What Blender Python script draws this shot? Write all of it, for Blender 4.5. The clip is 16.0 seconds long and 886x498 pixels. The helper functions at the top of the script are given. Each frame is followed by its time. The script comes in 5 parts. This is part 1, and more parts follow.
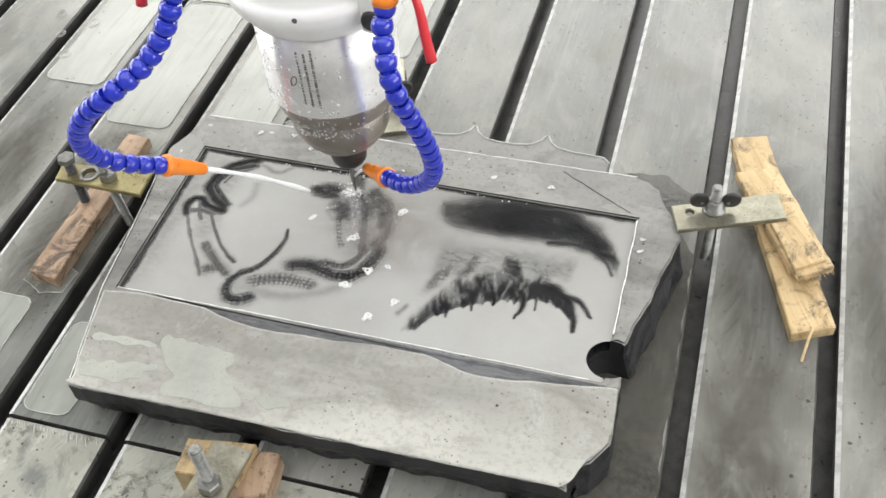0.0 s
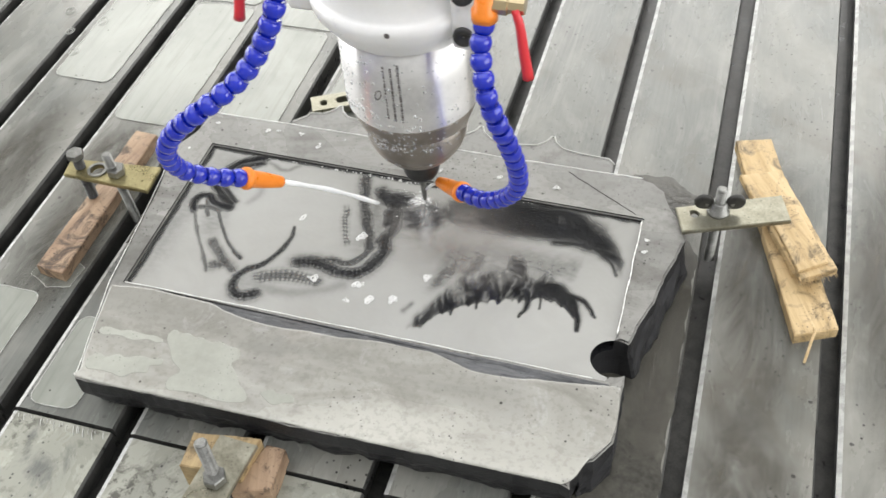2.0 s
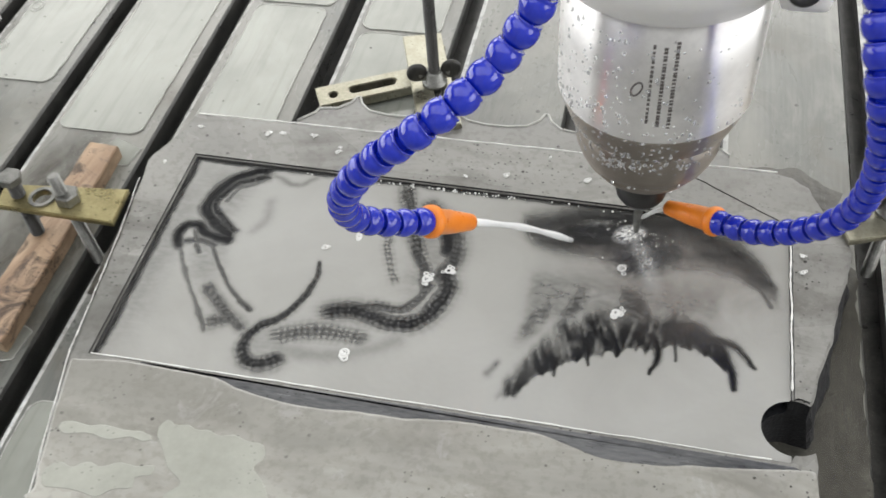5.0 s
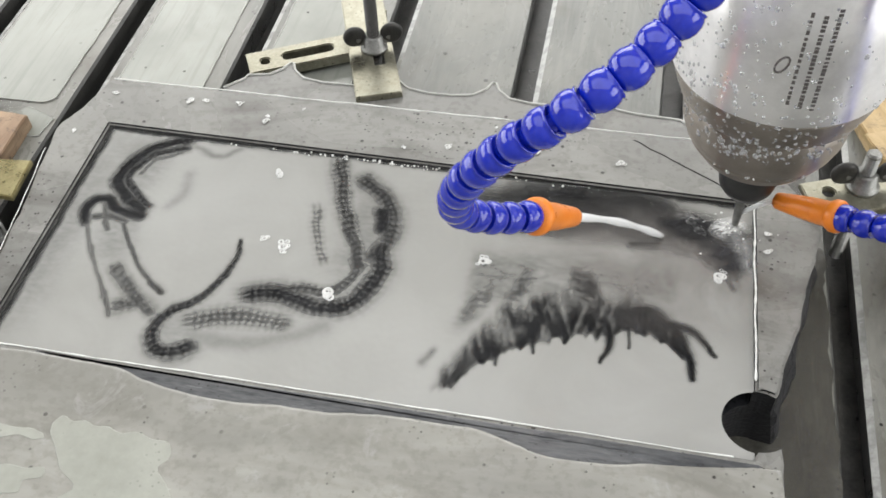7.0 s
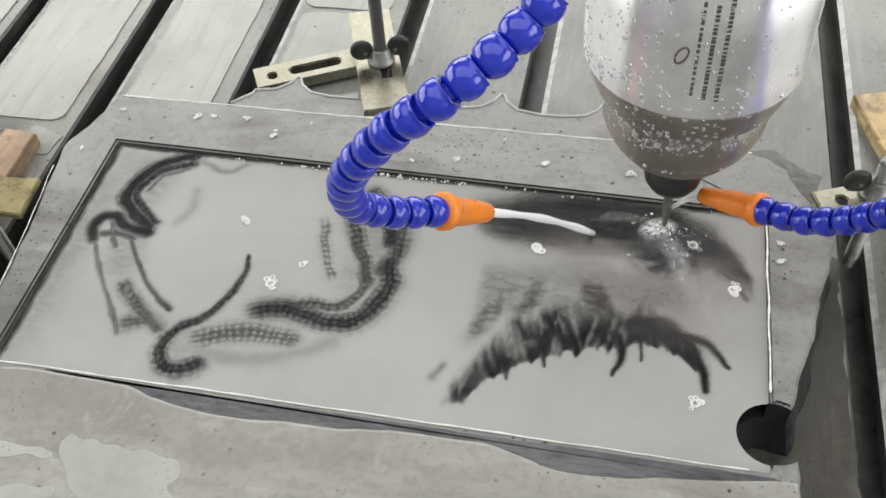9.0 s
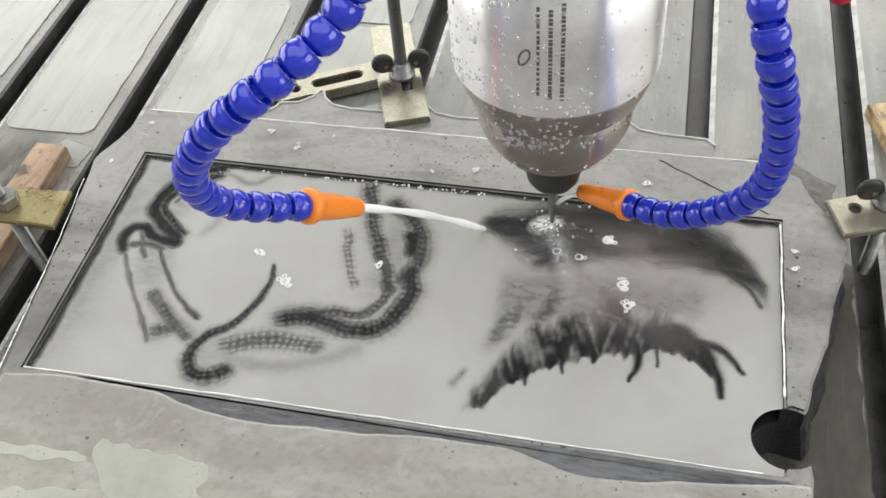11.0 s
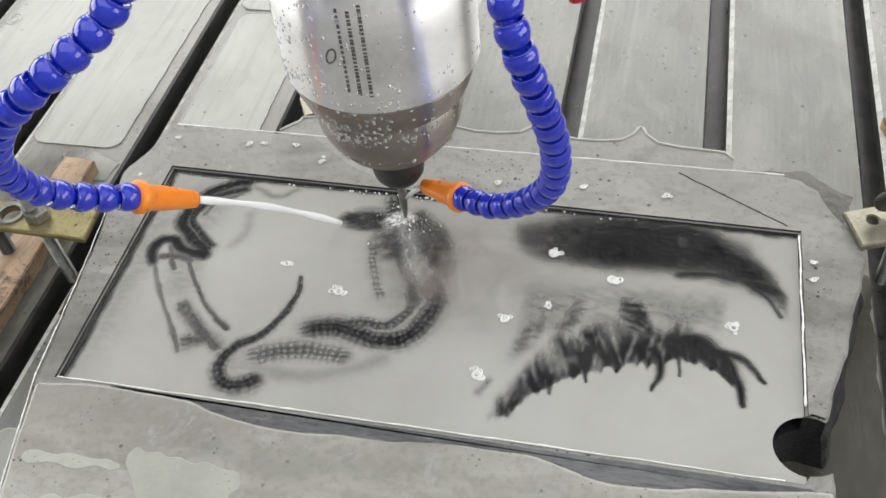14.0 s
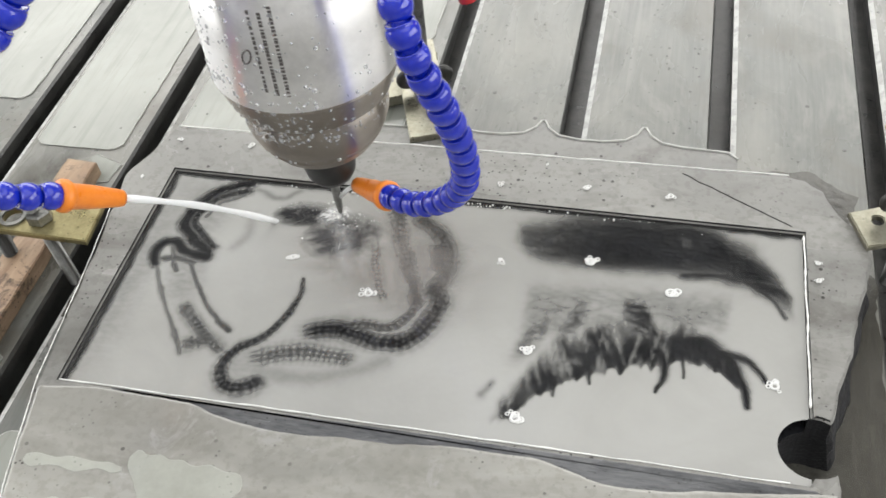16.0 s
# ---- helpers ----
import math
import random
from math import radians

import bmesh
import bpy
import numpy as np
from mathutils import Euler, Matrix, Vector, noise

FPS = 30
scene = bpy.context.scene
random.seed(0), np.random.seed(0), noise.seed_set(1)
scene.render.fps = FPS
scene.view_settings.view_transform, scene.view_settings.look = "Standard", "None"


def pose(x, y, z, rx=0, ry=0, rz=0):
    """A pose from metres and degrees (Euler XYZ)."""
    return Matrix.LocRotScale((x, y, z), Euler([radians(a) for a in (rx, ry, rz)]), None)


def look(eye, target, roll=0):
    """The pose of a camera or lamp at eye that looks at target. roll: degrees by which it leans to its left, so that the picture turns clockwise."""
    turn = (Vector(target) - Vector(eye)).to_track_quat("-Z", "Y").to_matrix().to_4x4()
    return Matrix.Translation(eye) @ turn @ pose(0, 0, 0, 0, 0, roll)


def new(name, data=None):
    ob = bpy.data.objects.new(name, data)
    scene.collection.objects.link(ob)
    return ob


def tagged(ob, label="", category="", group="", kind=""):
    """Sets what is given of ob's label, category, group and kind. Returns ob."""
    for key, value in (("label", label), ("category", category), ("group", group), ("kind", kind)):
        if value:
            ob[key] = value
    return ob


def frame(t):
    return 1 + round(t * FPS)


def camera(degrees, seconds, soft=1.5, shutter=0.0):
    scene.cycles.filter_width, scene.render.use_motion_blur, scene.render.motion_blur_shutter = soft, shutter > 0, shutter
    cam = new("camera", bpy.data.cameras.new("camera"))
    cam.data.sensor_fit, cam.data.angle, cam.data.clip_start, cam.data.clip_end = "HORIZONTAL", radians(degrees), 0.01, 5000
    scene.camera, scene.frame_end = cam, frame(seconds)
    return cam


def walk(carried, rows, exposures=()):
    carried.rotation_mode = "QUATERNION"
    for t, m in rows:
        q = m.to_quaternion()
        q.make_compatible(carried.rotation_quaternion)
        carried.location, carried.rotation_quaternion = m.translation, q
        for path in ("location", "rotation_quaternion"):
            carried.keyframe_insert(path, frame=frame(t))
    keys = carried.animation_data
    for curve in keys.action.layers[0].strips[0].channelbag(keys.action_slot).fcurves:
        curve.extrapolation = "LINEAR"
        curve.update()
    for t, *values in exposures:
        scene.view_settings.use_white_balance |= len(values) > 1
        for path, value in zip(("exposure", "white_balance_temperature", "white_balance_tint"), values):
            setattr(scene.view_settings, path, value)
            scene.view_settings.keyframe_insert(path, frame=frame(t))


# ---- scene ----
cam = camera(47.2, 16.0, 1.6, 0.5)
PATH = [
    (0, (0.271, -0.583, 0.749), (-0.185, 0.675, -0.738), -5.6),
    (0.5, (0.272, -0.584, 0.749), (-0.185, 0.673, -0.738), -5.5),
    (1, (0.273, -0.588, 0.75), (-0.189, 0.67, -0.735), -5.4),
    (1.5, (0.272, -0.59, 0.75), (-0.192, 0.669, -0.733), -5.3),
    (2, (0.27, -0.591, 0.75), (-0.191, 0.671, -0.731), -5.1),
    (2.5, (0.271, -0.59, 0.749), (-0.189, 0.673, -0.732), -4.9),
    (3, (0.27, -0.591, 0.747), (-0.186, 0.676, -0.731), -4.6),
    (3.5, (0.251, -0.589, 0.734), (-0.187, 0.68, -0.749), -3.8),
    (4, (0.177, -0.549, 0.697), (-0.231, 0.722, -0.792), -5.2),
    (4.2, (0.139, -0.519, 0.672), (-0.264, 0.767, -0.807), -6.0),
    (6.3, (0.112, -0.393, 0.526), (-0.18, 0.877, -0.991), -2.4),
    (6.5, (0.117, -0.392, 0.526), (-0.179, 0.879, -0.989), -2.6),
    (7, (0.128, -0.395, 0.532), (-0.167, 0.884, -0.976), -2.8),
    (7.5, (0.135, -0.401, 0.539), (-0.165, 0.89, -0.959), -3.2),
    (8, (0.136, -0.401, 0.536), (-0.169, 0.898, -0.954), -3.7),
    (8.5, (0.131, -0.397, 0.533), (-0.184, 0.899, -0.957), -4.1),
    (9, (0.129, -0.391, 0.529), (-0.192, 0.901, -0.963), -4.2),
    (9.5, (0.13, -0.386, 0.533), (-0.199, 0.899, -0.964), -4.7),
    (10, (0.132, -0.391, 0.538), (-0.212, 0.896, -0.954), -5.2),
    (12.5, (0.129, -0.403, 0.545), (-0.241, 0.9, -0.927), -5.8),
    (13, (0.126, -0.404, 0.549), (-0.247, 0.895, -0.925), -6.0),
    (13.5, (0.124, -0.408, 0.549), (-0.254, 0.898, -0.918), -6.2),
    (14, (0.124, -0.41, 0.551), (-0.257, 0.899, -0.913), -6.2),
    (14.5, (0.123, -0.414, 0.552), (-0.261, 0.901, -0.905), -6.2),
    (15, (0.123, -0.413, 0.551), (-0.267, 0.903, -0.903), -6.3),
    (15.5, (0.123, -0.412, 0.55), (-0.264, 0.904, -0.905), -6.4),
    (16, (0.125, -0.408, 0.549), (-0.266, 0.901, -0.912), -6.6),
]
walk(cam, [(t, look(e, g, r)) for t, e, g, r in PATH], [(0, -0.12), (2.5, -0.18), (3.5, -0.19), (4, -0.5), (4.2, -0.6), (6.3, -0.12), (7, -0.36), (9, -0.45), (10.2, -0.37), (12.5, -0.25), (13.5, -0.48), (14, -0.4), (14.5, -0.2), (15, -0.27), (16, -0.28)])

# ---- light: an open workshop hall, daylight from side windows and an added roof light ----
world = bpy.data.worlds.new("overcast_sky")
scene.world = world
world.use_nodes = True
sky = world.node_tree.nodes.new("ShaderNodeTexSky")
sky.sky_type, sky.sun_disc = "NISHITA", False
sky.sun_elevation, sky.sun_rotation = radians(50), radians(-60)
world.node_tree.links.new(sky.outputs[0], world.node_tree.nodes["Background"].inputs[0])
world.node_tree.nodes["Background"].inputs[1].default_value = 0.1
scene.view_settings.exposure = 0.0


def area(name, eye, target, sx, sy, watts, colour=(1.0, 0.985, 0.95)):
    lamp = bpy.data.lights.new(name, "AREA")
    lamp.shape, lamp.size, lamp.size_y, lamp.energy, lamp.color = "RECTANGLE", sx, sy, watts, colour
    ob = new(name, lamp)
    ob.matrix_world = look(eye, target)
    return ob


# unseen overhead lamp, added to brighten the table from above and behind
area("roof_daylight", (0, -1.0, 3.16), (0, -1.0, 0), 6.4, 3.4, 160)
area("window_daylight_north", (0, 3.12, 1.9), (0, 0, 1.7), 6.4, 2.0, 215)
area("window_daylight_west", (-3.9, 0.6, 1.3), (0, 0.6, 1.2), 4.6, 2.1, 140)
area("window_daylight_east", (3.9, -0.6, 1.3), (0, -0.6, 1.2), 4.6, 2.1, 150)


# ---- materials ----
def mat(name, base=(0.5, 0.5, 0.5), rough=0.5, metal=0.0):
    m = bpy.data.materials.new(name)
    m.use_nodes = True
    b = m.node_tree.nodes["Principled BSDF"]
    b.inputs["Base Color"].default_value = (*base, 1)
    b.inputs["Roughness"].default_value = rough
    b.inputs["Metallic"].default_value = metal
    return m


class Net:
    """Short hand for building node materials."""

    def __init__(self, m, space="Object"):
        self.t = m.node_tree
        self.b = self.t.nodes["Principled BSDF"]
        self.space = space
        if space == "World":
            self.co = self.t.nodes.new("ShaderNodeNewGeometry").outputs["Position"]
        else:
            self.co = self.t.nodes.new("ShaderNodeTexCoord").outputs["Object"]

    def put(self, value, socket):
        if isinstance(value, (int, float)):
            socket.default_value = value
        elif isinstance(value, tuple):
            socket.default_value = (*value, 1) if len(socket.default_value) == 4 else value
        else:
            self.t.links.new(value, socket)

    def stretch(self, sx, sy, sz):
        n = self.t.nodes.new("ShaderNodeMapping")
        n.inputs["Scale"].default_value = (sx, sy, sz)
        self.t.links.new(self.co, n.inputs["Vector"])
        return n.outputs[0]

    def noise(self, scale, detail=4, rough=0.55, vector=None, distort=0.0):
        n = self.t.nodes.new("ShaderNodeTexNoise")
        n.inputs["Scale"].default_value, n.inputs["Detail"].default_value = scale, detail
        n.inputs["Roughness"].default_value, n.inputs["Distortion"].default_value = rough, distort
        self.t.links.new(vector or self.co, n.inputs["Vector"])
        return n.outputs["Fac"]

    def cells(self, scale, vector=None):
        n = self.t.nodes.new("ShaderNodeTexVoronoi")
        n.inputs["Scale"].default_value = scale
        self.t.links.new(vector or self.co, n.inputs["Vector"])
        return n.outputs["Distance"]

    def ramp(self, value, *stops):
        n = self.t.nodes.new("ShaderNodeValToRGB")
        e = n.color_ramp.elements
        while len(e) < len(stops):
            e.new(0.5)
        for k, (place, v) in zip(e, stops):
            k.position = place
            k.color = (v, v, v, 1) if isinstance(v, (int, float)) else (*v, 1)
        self.t.links.new(value, n.inputs[0])
        return n.outputs[0]

    def mix(self, f, a, b, how="MIX"):
        n = self.t.nodes.new("ShaderNodeMix")
        n.data_type, n.blend_type = "RGBA", how
        self.put(f, n.inputs[0])
        self.put(a, n.inputs[6])
        self.put(b, n.inputs[7])
        return n.outputs[2]

    def math(self, how, a, b=0.0):
        n = self.t.nodes.new("ShaderNodeMath")
        n.operation = how
        self.put(a, n.inputs[0])
        self.put(b, n.inputs[1])
        return n.outputs[0]

    def random(self):
        return self.t.nodes.new("ShaderNodeObjectInfo").outputs["Random"]

    def island(self):
        return self.t.nodes.new("ShaderNodeNewGeometry").outputs["Random Per Island"]

    def bump(self, height, strength, distance):
        n = self.t.nodes.new("ShaderNodeBump")
        n.inputs["Strength"].default_value, n.inputs["Distance"].default_value = strength, distance
        self.t.links.new(height, n.inputs["Height"])
        self.t.links.new(n.outputs[0], self.b.inputs["Normal"])

    def colour(self, c):
        self.put(c, self.b.inputs["Base Color"])

    def rough(self, r):
        self.put(r, self.b.inputs["Roughness"])


def grainy(name, dark, light, scale, rough=(0.4, 0.6), metal=0.0, bump=0.4, depth=0.0004, space="Object", specks=0.0, stretch=None):
    """A surface with broad stains, fine grain and dark specks."""
    m = mat(name, light, rough[0], metal)
    n = Net(m, space)
    v = n.stretch(*stretch) if stretch else None
    broad, fine = n.noise(scale, 5, 0.6, v, 0.4), n.noise(scale * 11, 3, 0.6, v)
    f = n.math("ADD", n.math("MULTIPLY", broad, 0.7), n.math("MULTIPLY", fine, 0.3))
    c = n.mix(n.ramp(f, (0.35, 0.0), (0.65, 1.0)), dark, light)
    if specks:
        s = n.math("MULTIPLY", n.ramp(n.cells(230), (0.12, 1.0), (0.2, 0.0)), n.ramp(n.noise(14, 3), (0.44, 0.0), (0.58, 1.0)))
        c = n.mix(n.math("MULTIPLY", s, specks), c, (0.02, 0.019, 0.017))
    n.colour(c)
    n.rough(n.ramp(broad, (0.3, rough[0]), (0.7, rough[1])))
    n.bump(n.math("ADD", fine, n.math("MULTIPLY", broad, 0.5)), bump, depth)
    return m


def table_material(name, pale):
    """Wet machined table metal with drag marks, dried slurry smears, brown stains and grit; pale: how much slurry has dried on it."""
    m = mat(name, (0.15, 0.15, 0.14), 0.3)
    n = Net(m, "World")
    broad = n.noise(6.0, 5, 0.6, n.stretch(1, 0.6, 1), 0.8)
    smear = n.noise(17, 5, 0.65, n.stretch(1.5, 0.5, 1), 0.5)
    fine = n.noise(150, 3, 0.6)
    grain = n.noise(38, 4, 0.6, n.stretch(9, 0.35, 1))
    bare = n.mix(n.ramp(grain, (0.3, 0.0), (0.7, 1.0)), (0.112, 0.117, 0.107), (0.16, 0.164, 0.15))
    c = n.mix(n.ramp(broad, (0.42, 0.0), (0.62, 0.8)), bare, (0.24, 0.235, 0.21))
    c = n.mix(n.ramp(smear, (0.56, 0.0), (0.7, 0.55)), c, (0.32, 0.315, 0.288))
    c = n.mix(n.ramp(smear, (0.28, 0.45), (0.42, 0.0)), c, (0.085, 0.085, 0.077))
    drag = n.noise(26, 4, 0.6, n.stretch(5, 0.16, 1), 0.3)
    c = n.mix(n.ramp(drag, (0.56, 0.0), (0.68, 0.4)), c, (0.24, 0.236, 0.213))
    brown = n.ramp(n.noise(8, 5, 0.6, None, 0.6), (0.54, 0.0), (0.68, 0.6))
    c = n.mix(brown, c, (0.105, 0.094, 0.073))
    if pale:
        film = n.noise(15, 6, 0.65, n.stretch(1.2, 0.8, 1), 1.2)
        c = n.mix(n.math("MULTIPLY", n.ramp(film, (0.34, 0.0), (0.46, 1.0)), pale), c, (0.285, 0.287, 0.245))
        c = n.mix(n.math("MULTIPLY", n.ramp(film, (0.55, 0.0), (0.585, 1.0)), pale * 0.8), c, (0.375, 0.376, 0.325))
        pits = n.math("MULTIPLY", n.ramp(n.noise(120, 5, 0.7), (0.5, 0.0), (0.6, 1.0)), n.ramp(n.noise(20, 4, 0.6), (0.46, 0.0), (0.6, 1.0)))
        c = n.mix(n.math("MULTIPLY", pits, 0.85), c, (0.055, 0.052, 0.042))
    grit = n.math("MULTIPLY", n.ramp(n.cells(125), (0.11, 1.0), (0.17, 0.0)), n.ramp(n.noise(10, 3), (0.47, 0.0), (0.56, 0.95)))
    lumps = n.math("MULTIPLY", n.ramp(n.cells(46), (0.07, 1.0), (0.1, 0.0)), n.ramp(n.noise(7, 3), (0.5, 0.0), (0.55, 0.9)))
    grit = n.math("MAXIMUM", grit, lumps)
    c = n.mix(grit, c, (0.02, 0.019, 0.017))
    n.colour(c)
    n.rough(n.ramp(smear, (0.35, 0.16), (0.65, 0.4)))
    n.bump(n.math("ADD", n.math("MULTIPLY", fine, 0.4), n.math("ADD", smear, n.math("MULTIPLY", grit, 1.5))), 0.3, 0.0006)
    return m


TABLE = table_material("wet_table_metal", 0.0)
TABLE_FRONT = table_material("dirty_table_metal", 1.0)


def puddle_material(name):
    """A pale skin of drying slurry: soft drifts, hair-thin tide contours, streaks and grit."""
    m = mat(name, (0.3, 0.31, 0.27), 0.12)
    n = Net(m, "World")
    drift = n.noise(9, 5, 0.6, n.stretch(1, 0.6, 1), 0.6)
    c = n.mix(n.ramp(drift, (0.35, 0.0), (0.65, 1.0)), (0.225, 0.234, 0.207), (0.325, 0.335, 0.3))
    streak = n.noise(30, 4, 0.6, n.stretch(5, 0.3, 1), 0.3)
    c = n.mix(n.ramp(streak, (0.5, 0.0), (0.7, 0.45)), c, (0.17, 0.176, 0.155))
    grit = n.math("MULTIPLY", n.ramp(n.cells(70), (0.07, 1.0), (0.11, 0.0)), n.ramp(n.noise(9, 3), (0.5, 0.0), (0.58, 1.0)))
    n.colour(n.mix(grit, c, (0.03, 0.028, 0.024)))
    n.rough(n.ramp(drift, (0.35, 0.07), (0.65, 0.2)))
    n.bump(n.math("ADD", n.noise(40, 4, 0.6), grit), 0.12, 0.0005)
    return m


PUDDLE = puddle_material("pale_slurry_puddle")
TIDE = grainy("dried_tide_line", (0.34, 0.34, 0.315), (0.5, 0.5, 0.47), 80, (0.3, 0.5), 0.0, 0.3, 0.0003, "World")
# dark for grime on the slot edges and for shade painted down the slot walls
SLOT = grainy("shaded_grimy_slot", (0.02, 0.02, 0.019), (0.075, 0.075, 0.07), 30, (0.25, 0.5), 0.0, 0.5, 0.0005, "World")
LIP = grainy("pale_slot_edge", (0.24, 0.242, 0.228), (0.46, 0.462, 0.44), 60, (0.2, 0.35), 0.0, 0.3, 0.0003, "World")
STONE = grainy("black_basalt", (0.012, 0.012, 0.013), (0.038, 0.038, 0.040), 45, (0.35, 0.6), 0.0, 0.6, 0.0009)
STONE.node_tree.nodes["Principled BSDF"].inputs["Specular IOR Level"].default_value = 0.2
CARVED = grainy("wet_carved_basalt", (0.012, 0.0125, 0.014), (0.035, 0.036, 0.04), 40, (0.25, 0.4), 0.0, 0.5, 0.0006)
BARE = grainy("bare_wet_stone", (0.035, 0.037, 0.041), (0.15, 0.152, 0.155), 26, (0.16, 0.35), 0.0, 0.5, 0.0005, "Object", 0.6, (0.35, 1.6, 1))


def slurry_skin(name, dark, light, smudge, side=0.0):
    """A smooth wet skin of slurry: broad drifts, brown smudges, faint dried scum and grit of two sizes; side: it pales towards the front edge."""
    m = mat(name, light, 0.3)
    n = Net(m)
    drift = n.noise(7, 5, 0.55, n.stretch(0.7, 1.4, 1), 0.8)
    if side:
        split = n.t.nodes.new("ShaderNodeSeparateXYZ")
        n.t.links.new(n.co, split.inputs[0])
        across = n.math("MULTIPLY", n.math("ADD", split.outputs["Y"], 0.158), -side)
        along = n.math("MULTIPLY", split.outputs["X"], side * 0.1)
        drift = n.math("ADD", drift, n.math("ADD", across, along))
    c = n.mix(n.ramp(drift, (0.3, 0.0), (0.72, 1.0)), dark, light)
    c = n.mix(n.ramp(n.noise(13, 5, 0.6, n.stretch(0.6, 1.5, 1), 1.0), (0.52, 0.0), (0.7, 0.7)), c, smudge)
    scum = n.noise(24, 6, 0.7, None, 1.4)
    c = n.mix(n.ramp(scum, (0.6, 0.0), (0.66, 0.16)), c, tuple(min(0.5, 1.45 * v) for v in light))
    c = n.mix(n.ramp(n.noise(210, 3), (0.36, 0.3), (0.5, 0.0)), c, smudge)
    small = n.math("MULTIPLY", n.ramp(n.cells(210), (0.12, 1.0), (0.19, 0.0)), n.ramp(n.noise(11, 3), (0.5, 0.0), (0.6, 1.0)))
    large = n.math("MULTIPLY", n.ramp(n.cells(72), (0.07, 1.0), (0.11, 0.0)), n.ramp(n.noise(8, 3), (0.46, 0.0), (0.54, 1.0)))
    grit = n.math("MAXIMUM", small, large)
    n.colour(n.mix(n.math("MULTIPLY", grit, 0.93), c, (0.022, 0.02, 0.017)))
    n.rough(n.ramp(drift, (0.3, 0.17), (0.7, 0.36)))
    n.bump(n.math("ADD", n.noise(48, 5, 0.6), n.math("MULTIPLY", grit, 1.2)), 0.3, 0.0007)
    return m


CARVED.node_tree.nodes["Principled BSDF"].inputs["Specular IOR Level"].default_value = 0.1
STONE_TOP = slurry_skin("wet_slurry_on_stone", (0.15, 0.149, 0.14), (0.285, 0.28, 0.26), (0.095, 0.09, 0.08))
SLURRY = STONE_TOP
DRYING = slurry_skin("drying_slurry", (0.24, 0.235, 0.213), (0.455, 0.447, 0.405), (0.18, 0.172, 0.15), 3.2)
STAIN = grainy("dark_wet_stain", (0.035, 0.034, 0.029), (0.1, 0.095, 0.08), 16, (0.12, 0.3), 0.0, 0.5, 0.0006, "World", 0.9)
SLURRY_PALE = grainy("pale_wet_slurry", (0.285, 0.29, 0.255), (0.365, 0.37, 0.33), 14, (0.1, 0.2), 0.0, 0.2, 0.0003, "Object", 0.3)
# near-white, so the pool edge's wet glint is in the colour; also pale scum
RIM = mat("slurry_and_glint_bead", (0.75, 0.75, 0.72), 0.12)
FOAM = mat("white_foam", (0.85, 0.85, 0.82), 0.3)
ZINC = grainy("zinc_plated_steel", (0.2, 0.19, 0.145), (0.4, 0.385, 0.31), 35, (0.25, 0.45), 0.85, 0.3, 0.0003, "Object", 0.7)
BRASSY = grainy("yellow_zinc_plate", (0.2, 0.17, 0.08), (0.42, 0.37, 0.2), 40, (0.22, 0.4), 0.8, 0.3, 0.0003, "Object", 0.8)
BOLT = grainy("dull_bolt_steel", (0.13, 0.13, 0.122), (0.32, 0.32, 0.305), 90, (0.3, 0.5), 0.85, 0.5, 0.0003)
DARKSTEEL = grainy("dark_steel", (0.02, 0.02, 0.02), (0.07, 0.068, 0.062), 60, (0.25, 0.45), 0.3, 0.5, 0.0003)


def wood_material(name, dark, light, stain):
    """Rough sawn wood: long grain, plies, dark wet stains and grit."""
    m = mat(name, light, 0.6)
    n = Net(m)
    grain = n.noise(95, 5, 0.65, n.stretch(1.0, 0.09, 1.0), 0.3)
    ply = n.noise(420, 2, 0.5, n.stretch(0.05, 0.05, 1.0))
    patch = n.noise(38, 6, 0.7, None, 0.8)
    c = n.mix(n.ramp(grain, (0.32, 0.0), (0.66, 1.0)), dark, light)
    c = n.mix(n.ramp(ply, (0.4, 0.25), (0.6, 0.0)), c, dark)
    c = n.mix(n.math("MULTIPLY", n.ramp(patch, (0.5, 0.0), (0.62, 1.0)), stain), c, tuple(0.22 * v for v in dark))
    grit = n.math("MULTIPLY", n.ramp(n.cells(260), (0.14, 1.0), (0.22, 0.0)), n.ramp(n.noise(30, 3), (0.45, 0.0), (0.6, 1.0)))
    n.colour(n.mix(n.math("MULTIPLY", grit, 0.9), c, (0.025, 0.02, 0.016)))
    n.rough(n.ramp(patch, (0.4, 0.65), (0.7, 0.35)))
    n.bump(n.math("ADD", grain, n.math("MULTIPLY", patch, 0.8)), 0.6, 0.0008)
    return m


WOOD = wood_material("weathered_plywood", (0.40, 0.275, 0.125), (0.66, 0.5, 0.285), 0.8)
WOOD_RED = wood_material("wet_brown_wood", (0.23, 0.145, 0.09), (0.48, 0.345, 0.23), 0.9)
WOOD_DIRTY = wood_material("grimy_wood", (0.26, 0.18, 0.085), (0.52, 0.39, 0.21), 0.9)
WHITE = grainy("white_paint", (0.76, 0.76, 0.75), (0.82, 0.82, 0.81), 18, (0.25, 0.35), 0.0, 0.1, 0.0002)
BLACK = grainy("black_rubber", (0.012, 0.012, 0.012), (0.03, 0.03, 0.03), 70, (0.3, 0.5), 0.0, 0.3, 0.0002)
BLUE = grainy("blue_plastic", (0.004, 0.014, 0.36), (0.008, 0.028, 0.5), 60, (0.05, 0.12), 0.0, 0.15, 0.0002)
BLUE.node_tree.nodes["Principled BSDF"].inputs["Coat Weight"].default_value = 0.9
BLUE.node_tree.nodes["Principled BSDF"].inputs["Coat Roughness"].default_value = 0.02
BLUE.node_tree.nodes["Principled BSDF"].inputs["Specular IOR Level"].default_value = 0.3
